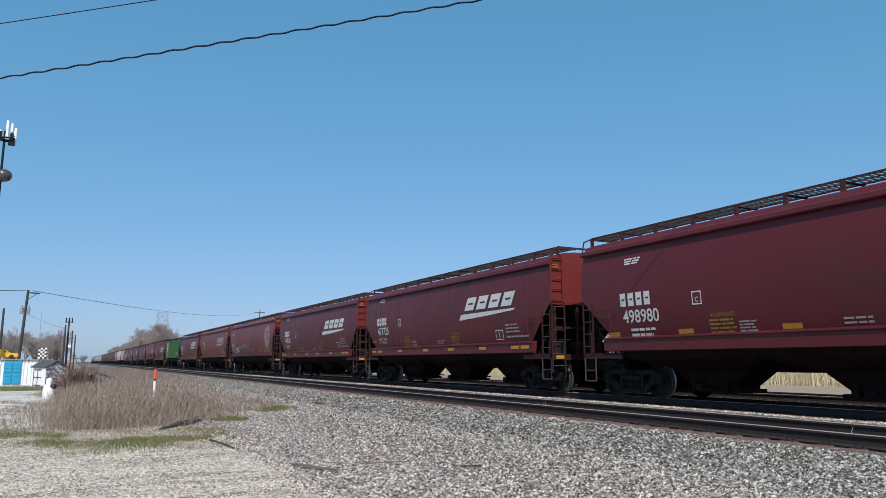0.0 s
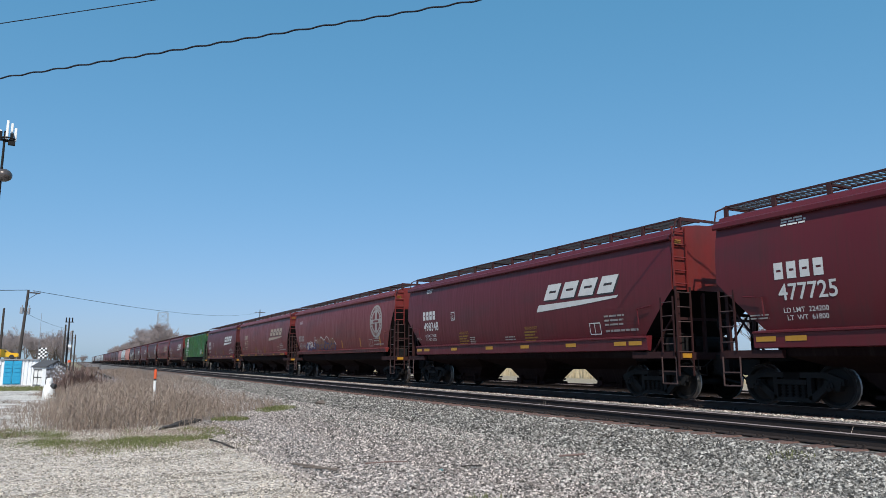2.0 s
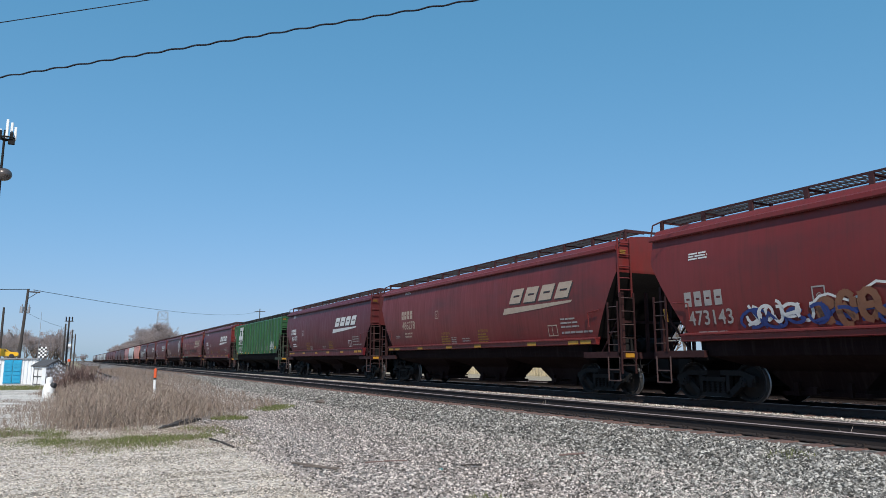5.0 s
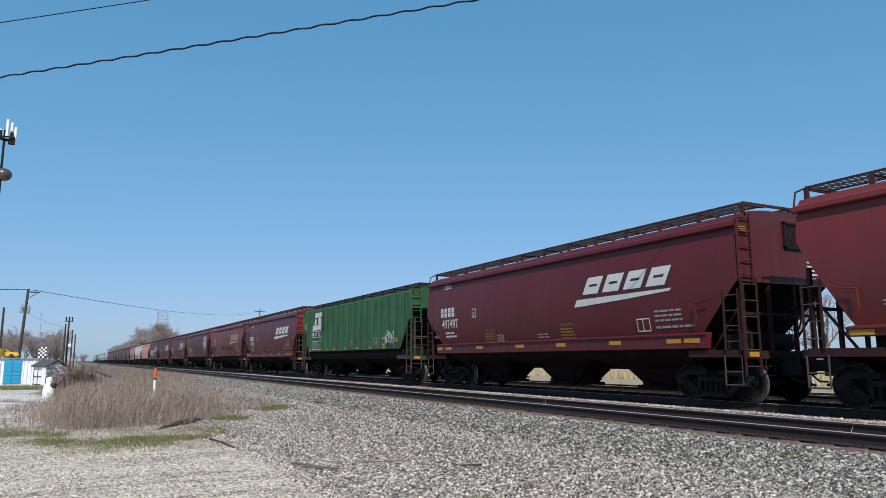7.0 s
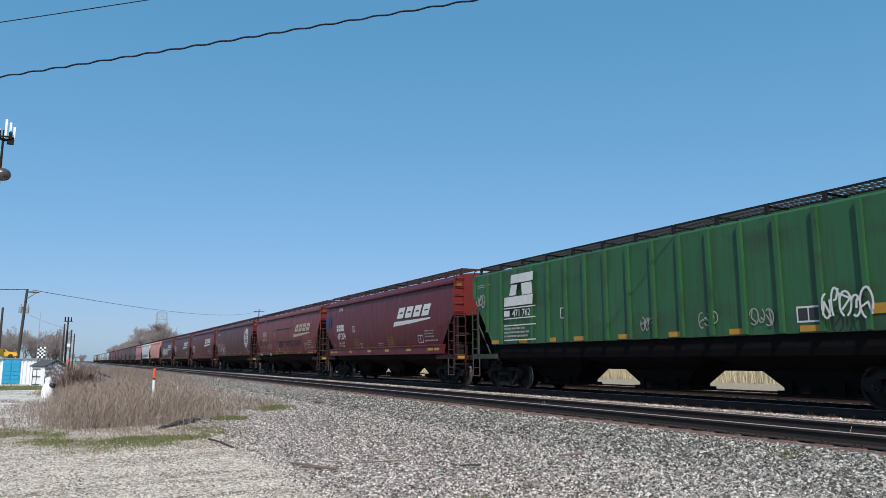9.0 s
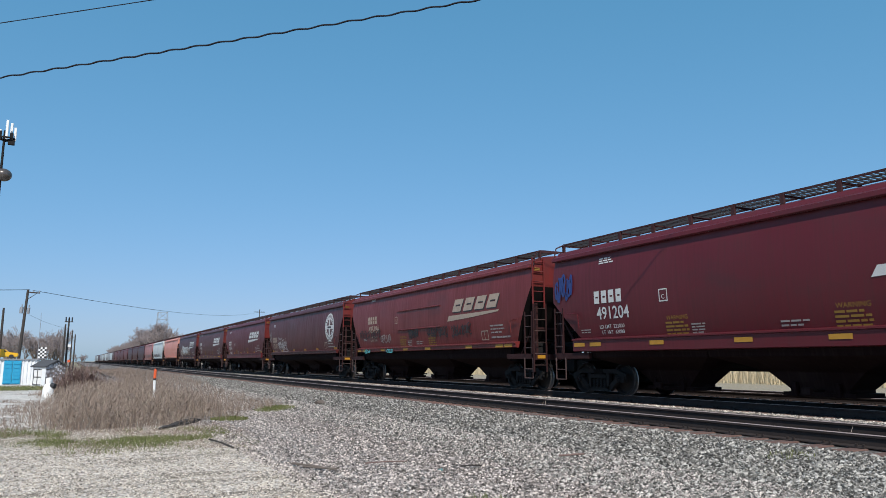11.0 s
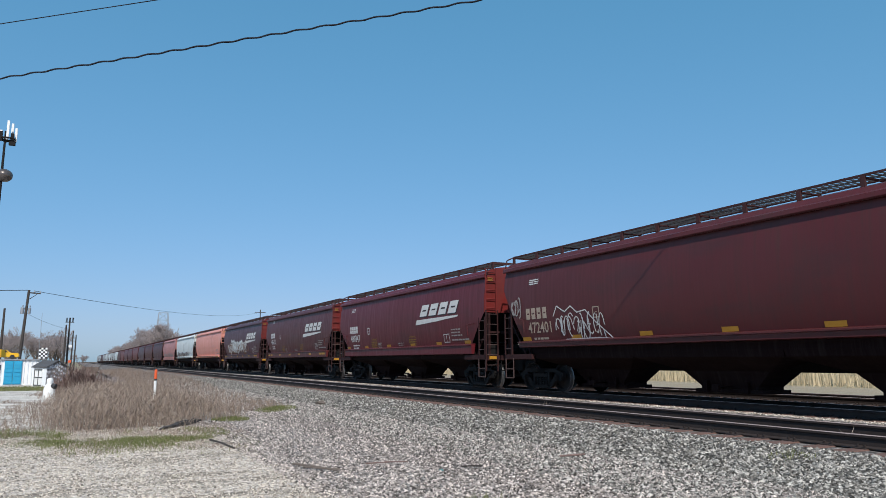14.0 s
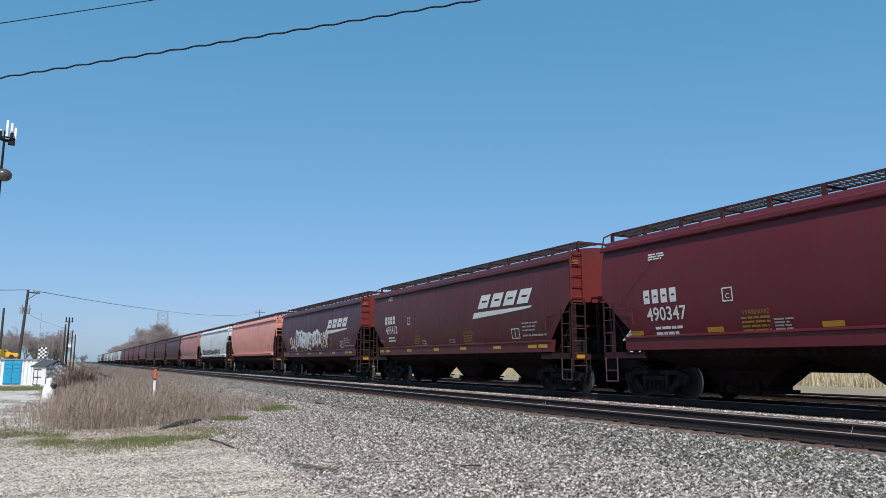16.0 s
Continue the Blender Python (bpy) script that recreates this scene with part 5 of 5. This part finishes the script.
def white_bollard():
    b = empty("white_bollard", "squat white-painted post with a domed head beside dead weeds", "bollard", at=pose(-0.92, 37.8, land(-0.9, 37.8)))
    bm = bmesh.new()
    n = 16
    prof = [(0.22, -0.1), (0.25, 0.12), (0.24, 0.40), (0.19, 0.58), (0.13, 0.66), (0.14, 0.80), (0.12, 0.90), (0.0, 0.94)]
    for (ra, za), (rb, zb) in zip(prof, prof[1:]):
        rod(bm, (0, 0, za), (0, 0, zb), ra, n, max(rb, 0.005), caps=False)
    part("body", bm, WHITE_PAINT, b)
    bm = bmesh.new()
    rod(bm, (0.12, -0.08, 0.56), (0.26, -0.18, 0.54), 0.13, 12, 0.11)
    part("cover", bm, BLACK_PAINT, b, "dark round cover")


white_bollard()


# ---- buildings and the yard
def container_office():
    base = land(-5, 72)
    c = empty("container_store", "white corrugated store with a blue double door", "container", at=pose(0, 0, base))
    x0, x1, y0, y1, h = -9.6, -2.75, 72.0, 74.4, 2.15
    bm = bmesh.new()
    n = int((x1 - x0) / 0.28)
    out = []
    for i in range(n):
        x = x0 + (x1 - x0) * i / n
        w = (x1 - x0) / n
        out += [(x, y0), (x + w * 0.35, y0), (x + w * 0.5, y0 + 0.06), (x + w * 0.85, y0 + 0.06)]
    out += [(x1, y0), (x1, y1), (x0, y1)]
    lo = [bm.verts.new((x, y, 0)) for x, y in out]
    hi = [bm.verts.new((x, y, h)) for x, y in out]
    for i in range(len(out)):
        j = (i + 1) % len(out)
        bm.faces.new((lo[i], lo[j], hi[j], hi[i]))
    bm.faces.new(hi)
    bm.faces.new(lo[::-1])
    bmesh.ops.recalc_face_normals(bm, faces=bm.faces[:])
    part("wall", bm, WHITE_SIDING, c)
    bm = bmesh.new()
    box(bm, x0 - 0.1, x1 + 0.1, y0 - 0.12, y1, h, h + 0.08)
    part("roof_edge", bm, GREY_METAL, c, "grey roof edge")
    for k in range(2):
        d = new("door")
        d.parent = c
        xa = -5.26 + k * 0.66
        bm = bmesh.new()
        box(bm, xa, xa + 0.63, y0 - 0.06, y0 - 0.005, 0.08, h - 0.08)
        leaf = part("leaf", bm, BLUE_DOOR, d, "bright blue metal door leaf")
        for i in range(6):
            bm = bmesh.new()
            z = 0.15 + i * 0.32
            box(bm, xa + 0.06, xa + 0.57, y0 - 0.10, y0 - 0.055, z, z + 0.20)
            part("panel", bm, BLUE_DOOR, d)
    bm = bmesh.new()
    box(bm, -6.3, -5.55, y0 - 0.05, y0 - 0.004, 0.9, 1.75)
    part("window", bm, GLASS_DARK, c, "small dark window")


container_office()


def shed():
    base = land(-1.6, 67)
    s = empty("garden_shed", "small white shed with dark shingle gable roof", "shed", at=pose(-1.7, 67.6, base, 0, 0, -55))
    # door wall faces the lot; gable end to the line
    w, d, h, r = 1.75, 1.75, 1.58, 2.05
    bm = bmesh.new()
    prism(bm, [(-d / 2, 0), (d / 2, 0), (d / 2, h), (0, r), (-d / 2, h)], -w / 2, w / 2, "x")
    for f in bm.faces:
        f.material_index = 1 if f.normal.x > 0.9 else 0
    part("wall", bm, (WHITE_SIDING, SHADED_GABLE), s)
    for sgn in (-1, 1):
        bm = bmesh.new()
        slope = math.atan2(r - h, d / 2)
        vs = box(bm, -w / 2 - 0.15, w / 2 + 0.15, 0, 1.12, 0, 0.06)
        m = Matrix.Translation((0, 0, r + 0.02)) @ Matrix.Rotation(0 if sgn > 0 else math.pi, 4, "Z") @ Matrix.Rotation(-slope, 4, "X")
        bmesh.ops.transform(bm, matrix=m, verts=bm.verts[:])
        part("roof", bm, DARK_ROOF, s, "dark shingle roof slope")
    for k in range(2):
        bm = bmesh.new()
        x = -0.62 + k * 0.52
        box(bm, x, x + 0.50, -d / 2 - 0.05, -d / 2 - 0.004, 0.08, 1.40)
        door = part("door", bm, WHITE_PAINT, s)
        for z0, z1 in ((0.08, 0.16), (0.70, 0.78), (1.32, 1.40)):
            bm = bmesh.new()
            box(bm, x, x + 0.5, -d / 2 - 0.08, -d / 2 - 0.05, z0, z1)
            part("trim", bm, DARK_ROOF, door, "dark trim bar")
        bm = bmesh.new()
        box(bm, x, x + 0.06, -d / 2 - 0.08, -d / 2 - 0.05, 0.16, 1.32)
        part("trim", bm, DARK_ROOF, door)


shed()


def yellow_pickup():
    """A small bright yellow pickup shape shown on the store's roof."""
    z = land(-5, 72) + 2.23
    t = empty("yellow_pickup", "bright yellow pickup mounted on the store's roof", "pickup", at=pose(-5.75, 73.1, z))
    bm = bmesh.new()
    prism(bm, [(-1.5, 0.16), (1.38, 0.16), (1.44, 0.30), (1.40, 0.50), (0.75, 0.56), (0.42, 0.82), (-0.25, 0.84), (-0.36, 0.52), (-1.5, 0.52)], -0.45, 0.45)
    bmesh.ops.bevel(bm, geom=bm.edges[:], offset=0.04, segments=2, affect="EDGES", clamp_overlap=True)
    part("body", bm, YELLOW_PAINT, t)
    for x in (-0.95, 0.92):
        for y in (-0.40, 0.40):
            bm = bmesh.new()
            rod(bm, (x, y - 0.07, 0.19), (x, y + 0.07, 0.19), 0.19, 16)
            part("wheel", bm, BLACK_PAINT, t, "black wheel")
    bm = bmesh.new()
    prism(bm, [(0.36, 0.58), (0.60, 0.58), (0.38, 0.76), (0.36, 0.76)], -0.455, -0.44)
    part("window", bm, GLASS_DARK, t)


yellow_pickup()


def checker_sign():
    z = land(-2.5, 73) + 2.23
    s = empty("checkered_sign", "black and white checkered board on a thin mast", "sign", at=pose(-2.95, 73.2, z))
    for i in range(4):
        for j in range(6):
            bm = bmesh.new()
            k = 0.16
            shrink = 1 - 0.03 * j
            box(bm, (0.12 + i * k), (0.12 + (i + 1) * k) - 0.004, -0.03, 0.0, 0.06 + j * k, 0.06 + (j + 1) * k - 0.004)
            part("square", bm, BLACK_PAINT if (i + j) % 2 else WHITE_PAINT, s)
    bm = bmesh.new()
    rod(bm, (0.10, 0.04, -0.15), (0.10, 0.04, 4.1), 0.03, 8, 0.012)
    part("mast", bm, GREY_METAL, s, "thin grey mast")
    bm = bmesh.new()
    box(bm, 0.08, 0.78, 0.0, 0.03, 0.0, 0.08)
    part("bracket", bm, GREY_METAL, s)


checker_sign()


def utility_pole(x, y, top, arm=0, transformer=False, lamp=False, lean=0.0):
    z = land(x, y)
    p = empty("utility_pole", "creosoted wooden utility pole with line fittings" if not transformer else "creosoted wooden utility pole carrying a transformer", "utility pole", "poles along the line", pose(x, y, z, 0, lean, 0))
    h = top - z
    bm = bmesh.new()
    rod(bm, (0, 0, -0.3), (0, 0, h), 0.17, 10, 0.11)
    part("pole", bm, POLE, p)
    if arm:
        bm = bmesh.new()
        box(bm, -0.1 if arm > 0 else -0.9, 1.05 if arm > 0 else 0.9, -0.05, 0.05, h - 0.32, h - 0.2)
        rod(bm, (0.0, 0, h - 1.0), (0.8, 0, h - 0.3), 0.03)
        part("cross_arm", bm, POLE, p)
        for xx in ((0.5, 1.0) if arm > 0 else (-0.8, 0.8)):
            bm = bmesh.new()
            rod(bm, (xx, 0, h - 0.2), (xx, 0, h), 0.05, 8, 0.03)
            part("insulator", bm, GREY_METAL, p, "grey insulator")
    if transformer:
        for xx, r in ((-0.32, 0.17), (0.28, 0.12)):
            bm = bmesh.new()
            rod(bm, (xx, 0, h - 2.35), (xx, 0, h - 1.75), r, 14)
            rod(bm, (xx, 0, h - 1.7), (xx, 0, h - 1.5), 0.05, 8)
            part("transformer", bm, GREY_METAL, p, "pale grey transformer can")
    if lamp:
        bm = bmesh.new()
        box(bm, 0.1, 0.55, -0.2, 0.2, 4.2, 4.6)
        part("lamp_box", bm, WHITE_PAINT, p, "white equipment box")
        for k in range(3):
            bm = bmesh.new()
            rod(bm, (-0.42 + k * 0.42, -0.1, h - 0.6), (-0.42 + k * 0.42, -0.1, h + 0.05), 0.09, 8)
            part("cutout", bm, STEEL_DARK, p, "dark line cutout")
        bm = bmesh.new()
        box(bm, -0.6, 0.6, -0.16, -0.06, h - 0.7, h - 0.58)
        part("cross_arm", bm, POLE, p)
    return p


utility_pole(-4.80, 80, 8.52, 1, True, lean=2.4)
utility_pole(-7.5, 95, 7.6, 0)
utility_pole(-1.02, 125, 8.28, 0, False, True)
utility_pole(-1.45, 124, 7.2, 0)
utility_pole(-0.51, 150, 7.25, 0)
utility_pole(0.02, 170, 7.2, 0)


def wire(name, a, b, sag, r, label, twist=0.0, n=60):
    a, b = Vector(a), Vector(b)
    pts = []
    for i in range(n + 1):
        k = i / n
        p = a.lerp(b, k)
        p.z -= sag * 4 * k * (1 - k)
        pts.append(p)
    cu = bpy.data.curves.new(name, "CURVE")
    cu.dimensions, cu.bevel_depth, cu.bevel_resolution = "3D", r, 2
    d = (b - a).normalized()
    u = d.cross(Vector((0, 0, 1))).normalized()
    w = u.cross(d)
    length = (b - a).length
    for strand in range(1):
        sp = cu.splines.new("POLY")
        if twist:
            m = int(length / 0.07)
            line = []
            for i in range(m + 1):
                k = i / m
                p = a.lerp(b, k)
                p.z -= sag * 4 * k * (1 - k)
                t = length * k / twist * math.tau + strand * math.pi
                line.append(p + (u * math.cos(t) + w * math.sin(t)) * r * 0.7)
        else:
            line = pts
        sp.points.add(len(line) - 1)
        for q, p in zip(sp.points, line):
            q.co = (*p, 1)
    cu.materials.append(CABLE)
    tmp = bpy.data.objects.new(name, cu)
    me = bpy.data.meshes.new_from_object(tmp)
    bpy.data.objects.remove(tmp)
    return tagged(new(name, me), label, "cable")


CAB_A, CAB_B = Vector((-2.10, 19.59, 8.43)), Vector((7.15, 12.15, 9.20))
CAB_D = CAB_B - CAB_A
LIFT = Vector((0, 0, 0.29))
wire("overhead_cable", CAB_A - CAB_D * 1.6 + LIFT, CAB_A + CAB_D * 2.6 + LIFT, 0.30, 0.02, "thick black twisted cable strung overhead", 0.62)
THIN_A, THIN_B = Vector((-2.25, 19.87, 9.97)), Vector((1.28, 17.95, 10.585))
THIN_D = THIN_B - THIN_A
RISE = Vector((0, 0, 0.08))
wire("overhead_wire", THIN_A - THIN_D * 5 + RISE, THIN_A + THIN_D * 7 + RISE, 0.1, 0.012, "thin dark wire strung overhead")
wire("line_wire", (-4.0, 80, 8.45), (68, 300, 22.0), 1.9, 0.025, "thin dark line wire between poles")
wire("line_wire", (-4.3, 80, 8.5), (-40, 78, 8.6), 0.6, 0.03, "thin dark line wire leading off")
wire("line_wire", (-4.6, 80, 6.3), (-1.02, 125, 6.6), 0.25, 0.012, "thin low wire between two poles")


def antenna_mast():
    x, y = -6.72, 70.0
    z = land(x, y)
    a = empty("antenna_mast", "tall slim antenna mast with white panels and round housing", "antenna mast", at=pose(x, y, z))
    g = -z
    bm = bmesh.new()
    rod(bm, (0, 0, -0.3), (0, 0, 21.4 + g), 0.2, 12, 0.085)
    part("pole", bm, STEEL_DARK, a)
    for dx, dy in ((0.18, -0.3), (0.78, 0.1), (-0.35, 0.1), (0.45, 0.5)):
        bm = bmesh.new()
        box(bm, dx - 0.10, dx + 0.10, dy - 0.07, dy + 0.07, 20.6 + g, 22.3 + g - (0.5 if dx > 0.6 else 0 if dx > 0 else 0.8))
        bevel(bm, 0.03)
        part("panel_antenna", bm, WHITE_PAINT, a, "white panel antenna")
    bm = bmesh.new()
    for k in range(8):
        t = k * math.tau / 8
        p, q = (0.2 + 0.6 * math.cos(t), 0.1 + 0.5 * math.sin(t), 20.75 + g), (0.2 + 0.6 * math.cos(t + math.tau / 8), 0.1 + 0.5 * math.sin(t + math.tau / 8), 20.75 + g)
        rod(bm, p, q, 0.07)
        rod(bm, (0, 0, 20.4 + g), p, 0.05)
    box(bm, 0.3, 0.8, -0.2, 0.2, 20.2 + g, 20.6 + g)
    box(bm, -0.5, -0.2, -0.25, 0.05, 20.5 + g, 21.3 + g)
    box(bm, 0.42, 0.66, -0.3, 0.0, 20.6 + g, 21.2 + g)
    part("antenna_frame", bm, STEEL_DARK, a, "dark antenna frame")
    bm = bmesh.new()
    bmesh.ops.create_uvsphere(bm, u_segments=28, v_segments=16, radius=0.66)
    bmesh.ops.transform(bm, matrix=Matrix.Translation((0.20, 0, 17.45 + g)) @ Matrix.Diagonal((1, 1, 0.84, 1)), verts=bm.verts[:])
    smooth(part("globe", bm, GLOBE, a, "dull dark round housing"))


antenna_mast()
END = CAB_A - CAB_D * 1.6
utility_pole(END.x - 0.1, END.y, END.z + 0.6)
END = THIN_A - THIN_D * 5
utility_pole(END.x - 0.1, END.y, END.z + 0.5)


def lattice_tower():
    x, y = 33.2, 330
    z = land(x, y)
    t = empty("lattice_tower", "far grey steel transmission tower behind bare trees", "transmission tower", at=pose(x, y, z))
    top, w0, w1 = 22.6 - z, 3.0, 1.9
    bm = bmesh.new()
    for sx in (-1, 1):
        for sy in (-1, 1):
            rod(bm, (sx * w0, sy * w0, 0), (sx * w1, sy * w1, top), 0.12, 4)
    n = 7
    for i in range(n):
        za, zb = top * i / n, top * (i + 1) / n
        wa, wb = w0 + (w1 - w0) * i / n, w0 + (w1 - w0) * (i + 1) / n
        for s in (-1, 1):
            rod(bm, (-wa, s * wa, za), (wb, s * wb, zb), 0.08, 4)
            rod(bm, (wa, s * wa, za), (-wb, s * wb, zb), 0.08, 4)
            rod(bm, (-wb, s * wb, zb), (wb, s * wb, zb), 0.08, 4)
            rod(bm, (s * wa, -wa, za), (s * wb, wb, zb), 0.08, 4)
    part("lattice", bm, GREY_METAL, t)


lattice_tower()


def far_pole():
    x, y = 68.3, 300
    p = empty("line_pole", "distant wooden line pole with a cross-arm", "utility pole", at=pose(x, y, land(x, y)))
    bm = bmesh.new()
    rod(bm, (0, 0, 0), (0, 0, 22.8), 0.25, 8, 0.18)
    part("pole", bm, POLE, p)
    bm = bmesh.new()
    box(bm, -2.2, 2.2, -0.1, 0.1, 21.6, 21.85)
    part("cross_arm", bm, POLE, p)


far_pole()


# ---- bare trees
def bare_tree_meshes(height, spread, seed, twig_w):
    rnd = random.Random(seed)
    trunk = bmesh.new()
    verts, faces = [], []

    def ribbon(p, q, w):
        d = (q - p)
        side = d.cross(Vector((rnd.gauss(0, 1), rnd.gauss(0, 1), rnd.gauss(0, 0.4))))
        if side.length < 1e-4:
            return
        side = side.normalized() * w / 2
        k = len(verts)
        for c, r in ((p, 1), (q, 0.5)):
            verts.append(tuple(c - side * r))
            verts.append(tuple(c + side * r))
        faces.append((k, k + 1, k + 3, k + 2))

    def grow(p, d, length, r, level):
        mid = p + d * length * 0.5 + Vector((rnd.gauss(0, 0.05), rnd.gauss(0, 0.05), 0)) * length
        q = p + d * length
        if level < 3:
            rod(trunk, p, mid, r, 6, r * 0.85, caps=False)
            rod(trunk, mid, q, r * 0.85, 6, r * 0.6, caps=False)
        else:
            if level < 5:
                ribbon(p, mid, r * 2)
                ribbon(mid, q, r * 1.5)
            else:
                ribbon(p, q, r * 2)
        if level >= 6:
            return
        kids = 2 if level == 0 else rnd.choice((2, 3, 3))
        for i in range(kids + (2 if level < 2 else 0)):
            e = (d + Vector((rnd.gauss(0, spread), rnd.gauss(0, spread), rnd.uniform(-0.05, 0.35)))).normalized()
            s = q if i < 2 else p + d * length * rnd.uniform(0.45, 0.95)
            grow(s, e, length * rnd.uniform(0.58, 0.8), max(r * rnd.uniform(0.5, 0.62), twig_w), level + 1)
    grow(Vector((0, 0, -0.2)), Vector((rnd.gauss(0, 0.05), rnd.gauss(0, 0.05), 1)), height * 0.30, height * 0.020, 0)
    tm = mesh_of("trunk", trunk, BARK)
    cm = bpy.data.meshes.new("crown")
    cm.from_pydata(verts, [], faces)
    cm.materials.append(TWIG)
    return tm, cm


TREES = [bare_tree_meshes(11.5, 0.42, s, 0.035) for s in (1, 2, 3, 4)]


def tree(x, y, size, kind, turn, label, group):
    t = empty("bare_tree", label, "tree", group, pose(x, y, land(x, y), 0, 0, turn))
    tm, cm = TREES[kind % 4]
    t.scale = (size, size, size)
    share("trunk", tm, t)
    share("crown", cm, t)


rt = random.Random(12)
for i in range(64):
    y = 235 + 400 * rt.random() ** 1.4
    x = 21 + 5.5 * rt.random() + 0.006 * (y - 235)
    tree(x, y, rt.uniform(0.88, 1.1) * (1.22 if y < 320 else 1.06), i, rt.uniform(0, 360), "leafless grey-brown tree in a clump by the line", "clump of bare trees")
for i in range(46):
    x = rt.uniform(-30, -2.5)
    y = rt.uniform(150, 215)
    tree(x, y, rt.uniform(0.62, 0.90), i + 1, rt.uniform(0, 360), "leafless tree in the row behind the yard", "row of bare trees")
for i in range(30):
    y = rt.uniform(-5, 110)
    x = rt.uniform(62, 95)
    tree(x, y, rt.uniform(0.6, 1.0), i, rt.uniform(0, 360), "leafless tree on the field's far edge", "trees beyond the field")
for i in range(8):
    y = rt.uniform(420, 700)
    tree(y * 0.012 + rt.uniform(-6, 3), y, rt.uniform(0.5, 0.7), i, rt.uniform(0, 360), "distant leafless tree near the line's end", "far trees")


def thicket(name, count, cx, cy, rx, ry, tall, material, label, seed):
    def spot(r):
        a, k = r.uniform(0, math.tau), math.sqrt(r.random())
        x, y = cx + rx * k * math.cos(a), cy + ry * k * math.sin(a)
        return x, y, land(x, y), 1 - 0.45 * k
    blades(name, count, spot, tall, 0.03, material, label, "bush", 6, 0.42, seed)


thicket("bramble_bush", 620, 0.30, 42.0, 0.85, 1.2, (1.1, 2.05), TWIG_RED, "tangled reddish bare bramble bush", 5)
thicket("brush", 500, 1.6, 56, 1.6, 6, (0.9, 1.5), TWIG, "bare grey brush behind the weeds", 8)


def tie_pile():
    p = empty("stacked_ties", "low pile of old wooden railway ties", "tie pile", at=pose(2.7, 140, land(2.7, 140)))
    rnd = random.Random(3)
    for j in range(4):
        for i in range(6):
            bm = bmesh.new()
            y = -0.8 + i * 0.3
            box(bm, -1.35 + rnd.uniform(-0.1, 0.1), 1.35 + rnd.uniform(-0.1, 0.1), y, y + 0.24, j * 0.27, j * 0.27 + 0.25)
            part("tie", bm, BARK, p)


tie_pile()


def red_sign():
    s = empty("red_sign", "small red sign on a thin post", "sign", at=pose(-0.49, 100, land(-0.5, 100)))
    bm = bmesh.new()
    rod(bm, (0, 0, -0.1), (0, 0, 2.2), 0.04, 8)
    part("post", bm, GREY_METAL, s)
    bm = bmesh.new()
    box(bm, -0.16, 0.16, -0.06, -0.03, 1.9, 2.2)
    part("board", bm, ORANGE_PAINT, s, "red board")


red_sign()

# ================= ties of the tracks =================
bm = bmesh.new()
box(bm, -1.30, 1.30, -0.115, 0.115, -0.18, 0.0)
bevel(bm, 0.012)
TIE_MESH = mesh_of("tie", bm, TIE)
bm = bmesh.new()
for s in (-1, 1):
    box(bm, s * GAUGE - 0.17, s * GAUGE + 0.17, -0.09, 0.09, 0.0, 0.014)
    for dx in (-0.11, 0.11):
        for dy in (-0.05, 0.05):
            box(bm, s * GAUGE + dx - 0.014, s * GAUGE + dx + 0.014, dy - 0.014, dy + 0.014, 0.0, 0.055)
PLATE_MESH = mesh_of("tie_plate", bm, RAIL_RUST)
rk = random.Random(8)
for t_i, tx in enumerate(TRACKS):
    for i in range((200, 90, 60)[t_i]):
        y = 2.0 + i * 0.51
        tie = share("tie", TIE_MESH, ballast, pose(tx + rk.uniform(-0.05, 0.05), y + rk.uniform(-0.03, 0.03), RAIL_TOP - 0.176 + rk.uniform(-0.006, 0.0), 0, 0, rk.uniform(-1, 1)))
        if i < 70:
            share("tie_plate", PLATE_MESH, tie)


def motions():
    """The train rolls by at a steady speed; its wheels turn with it."""
    for car, start in CARS:
        walk(car, [(t, pose(TRACKS[1], start - SPEED * t, RAIL_TOP)) for t in (0, 4, 8, 12, 16)])
    rate = math.degrees(SPEED / 0.457)
    lead = WHEELS[0]
    walk(lead, [(k / FPS, pose(0, 0, 0, k / FPS * rate, 0, 0)) for k in range(16 * FPS + 1)])
    for w in WHEELS[1:]:
        w.rotation_mode = "QUATERNION"
        w.animation_data_create().action = lead.animation_data.action
        w.animation_data.action_slot = lead.animation_data.action_slot


motions()
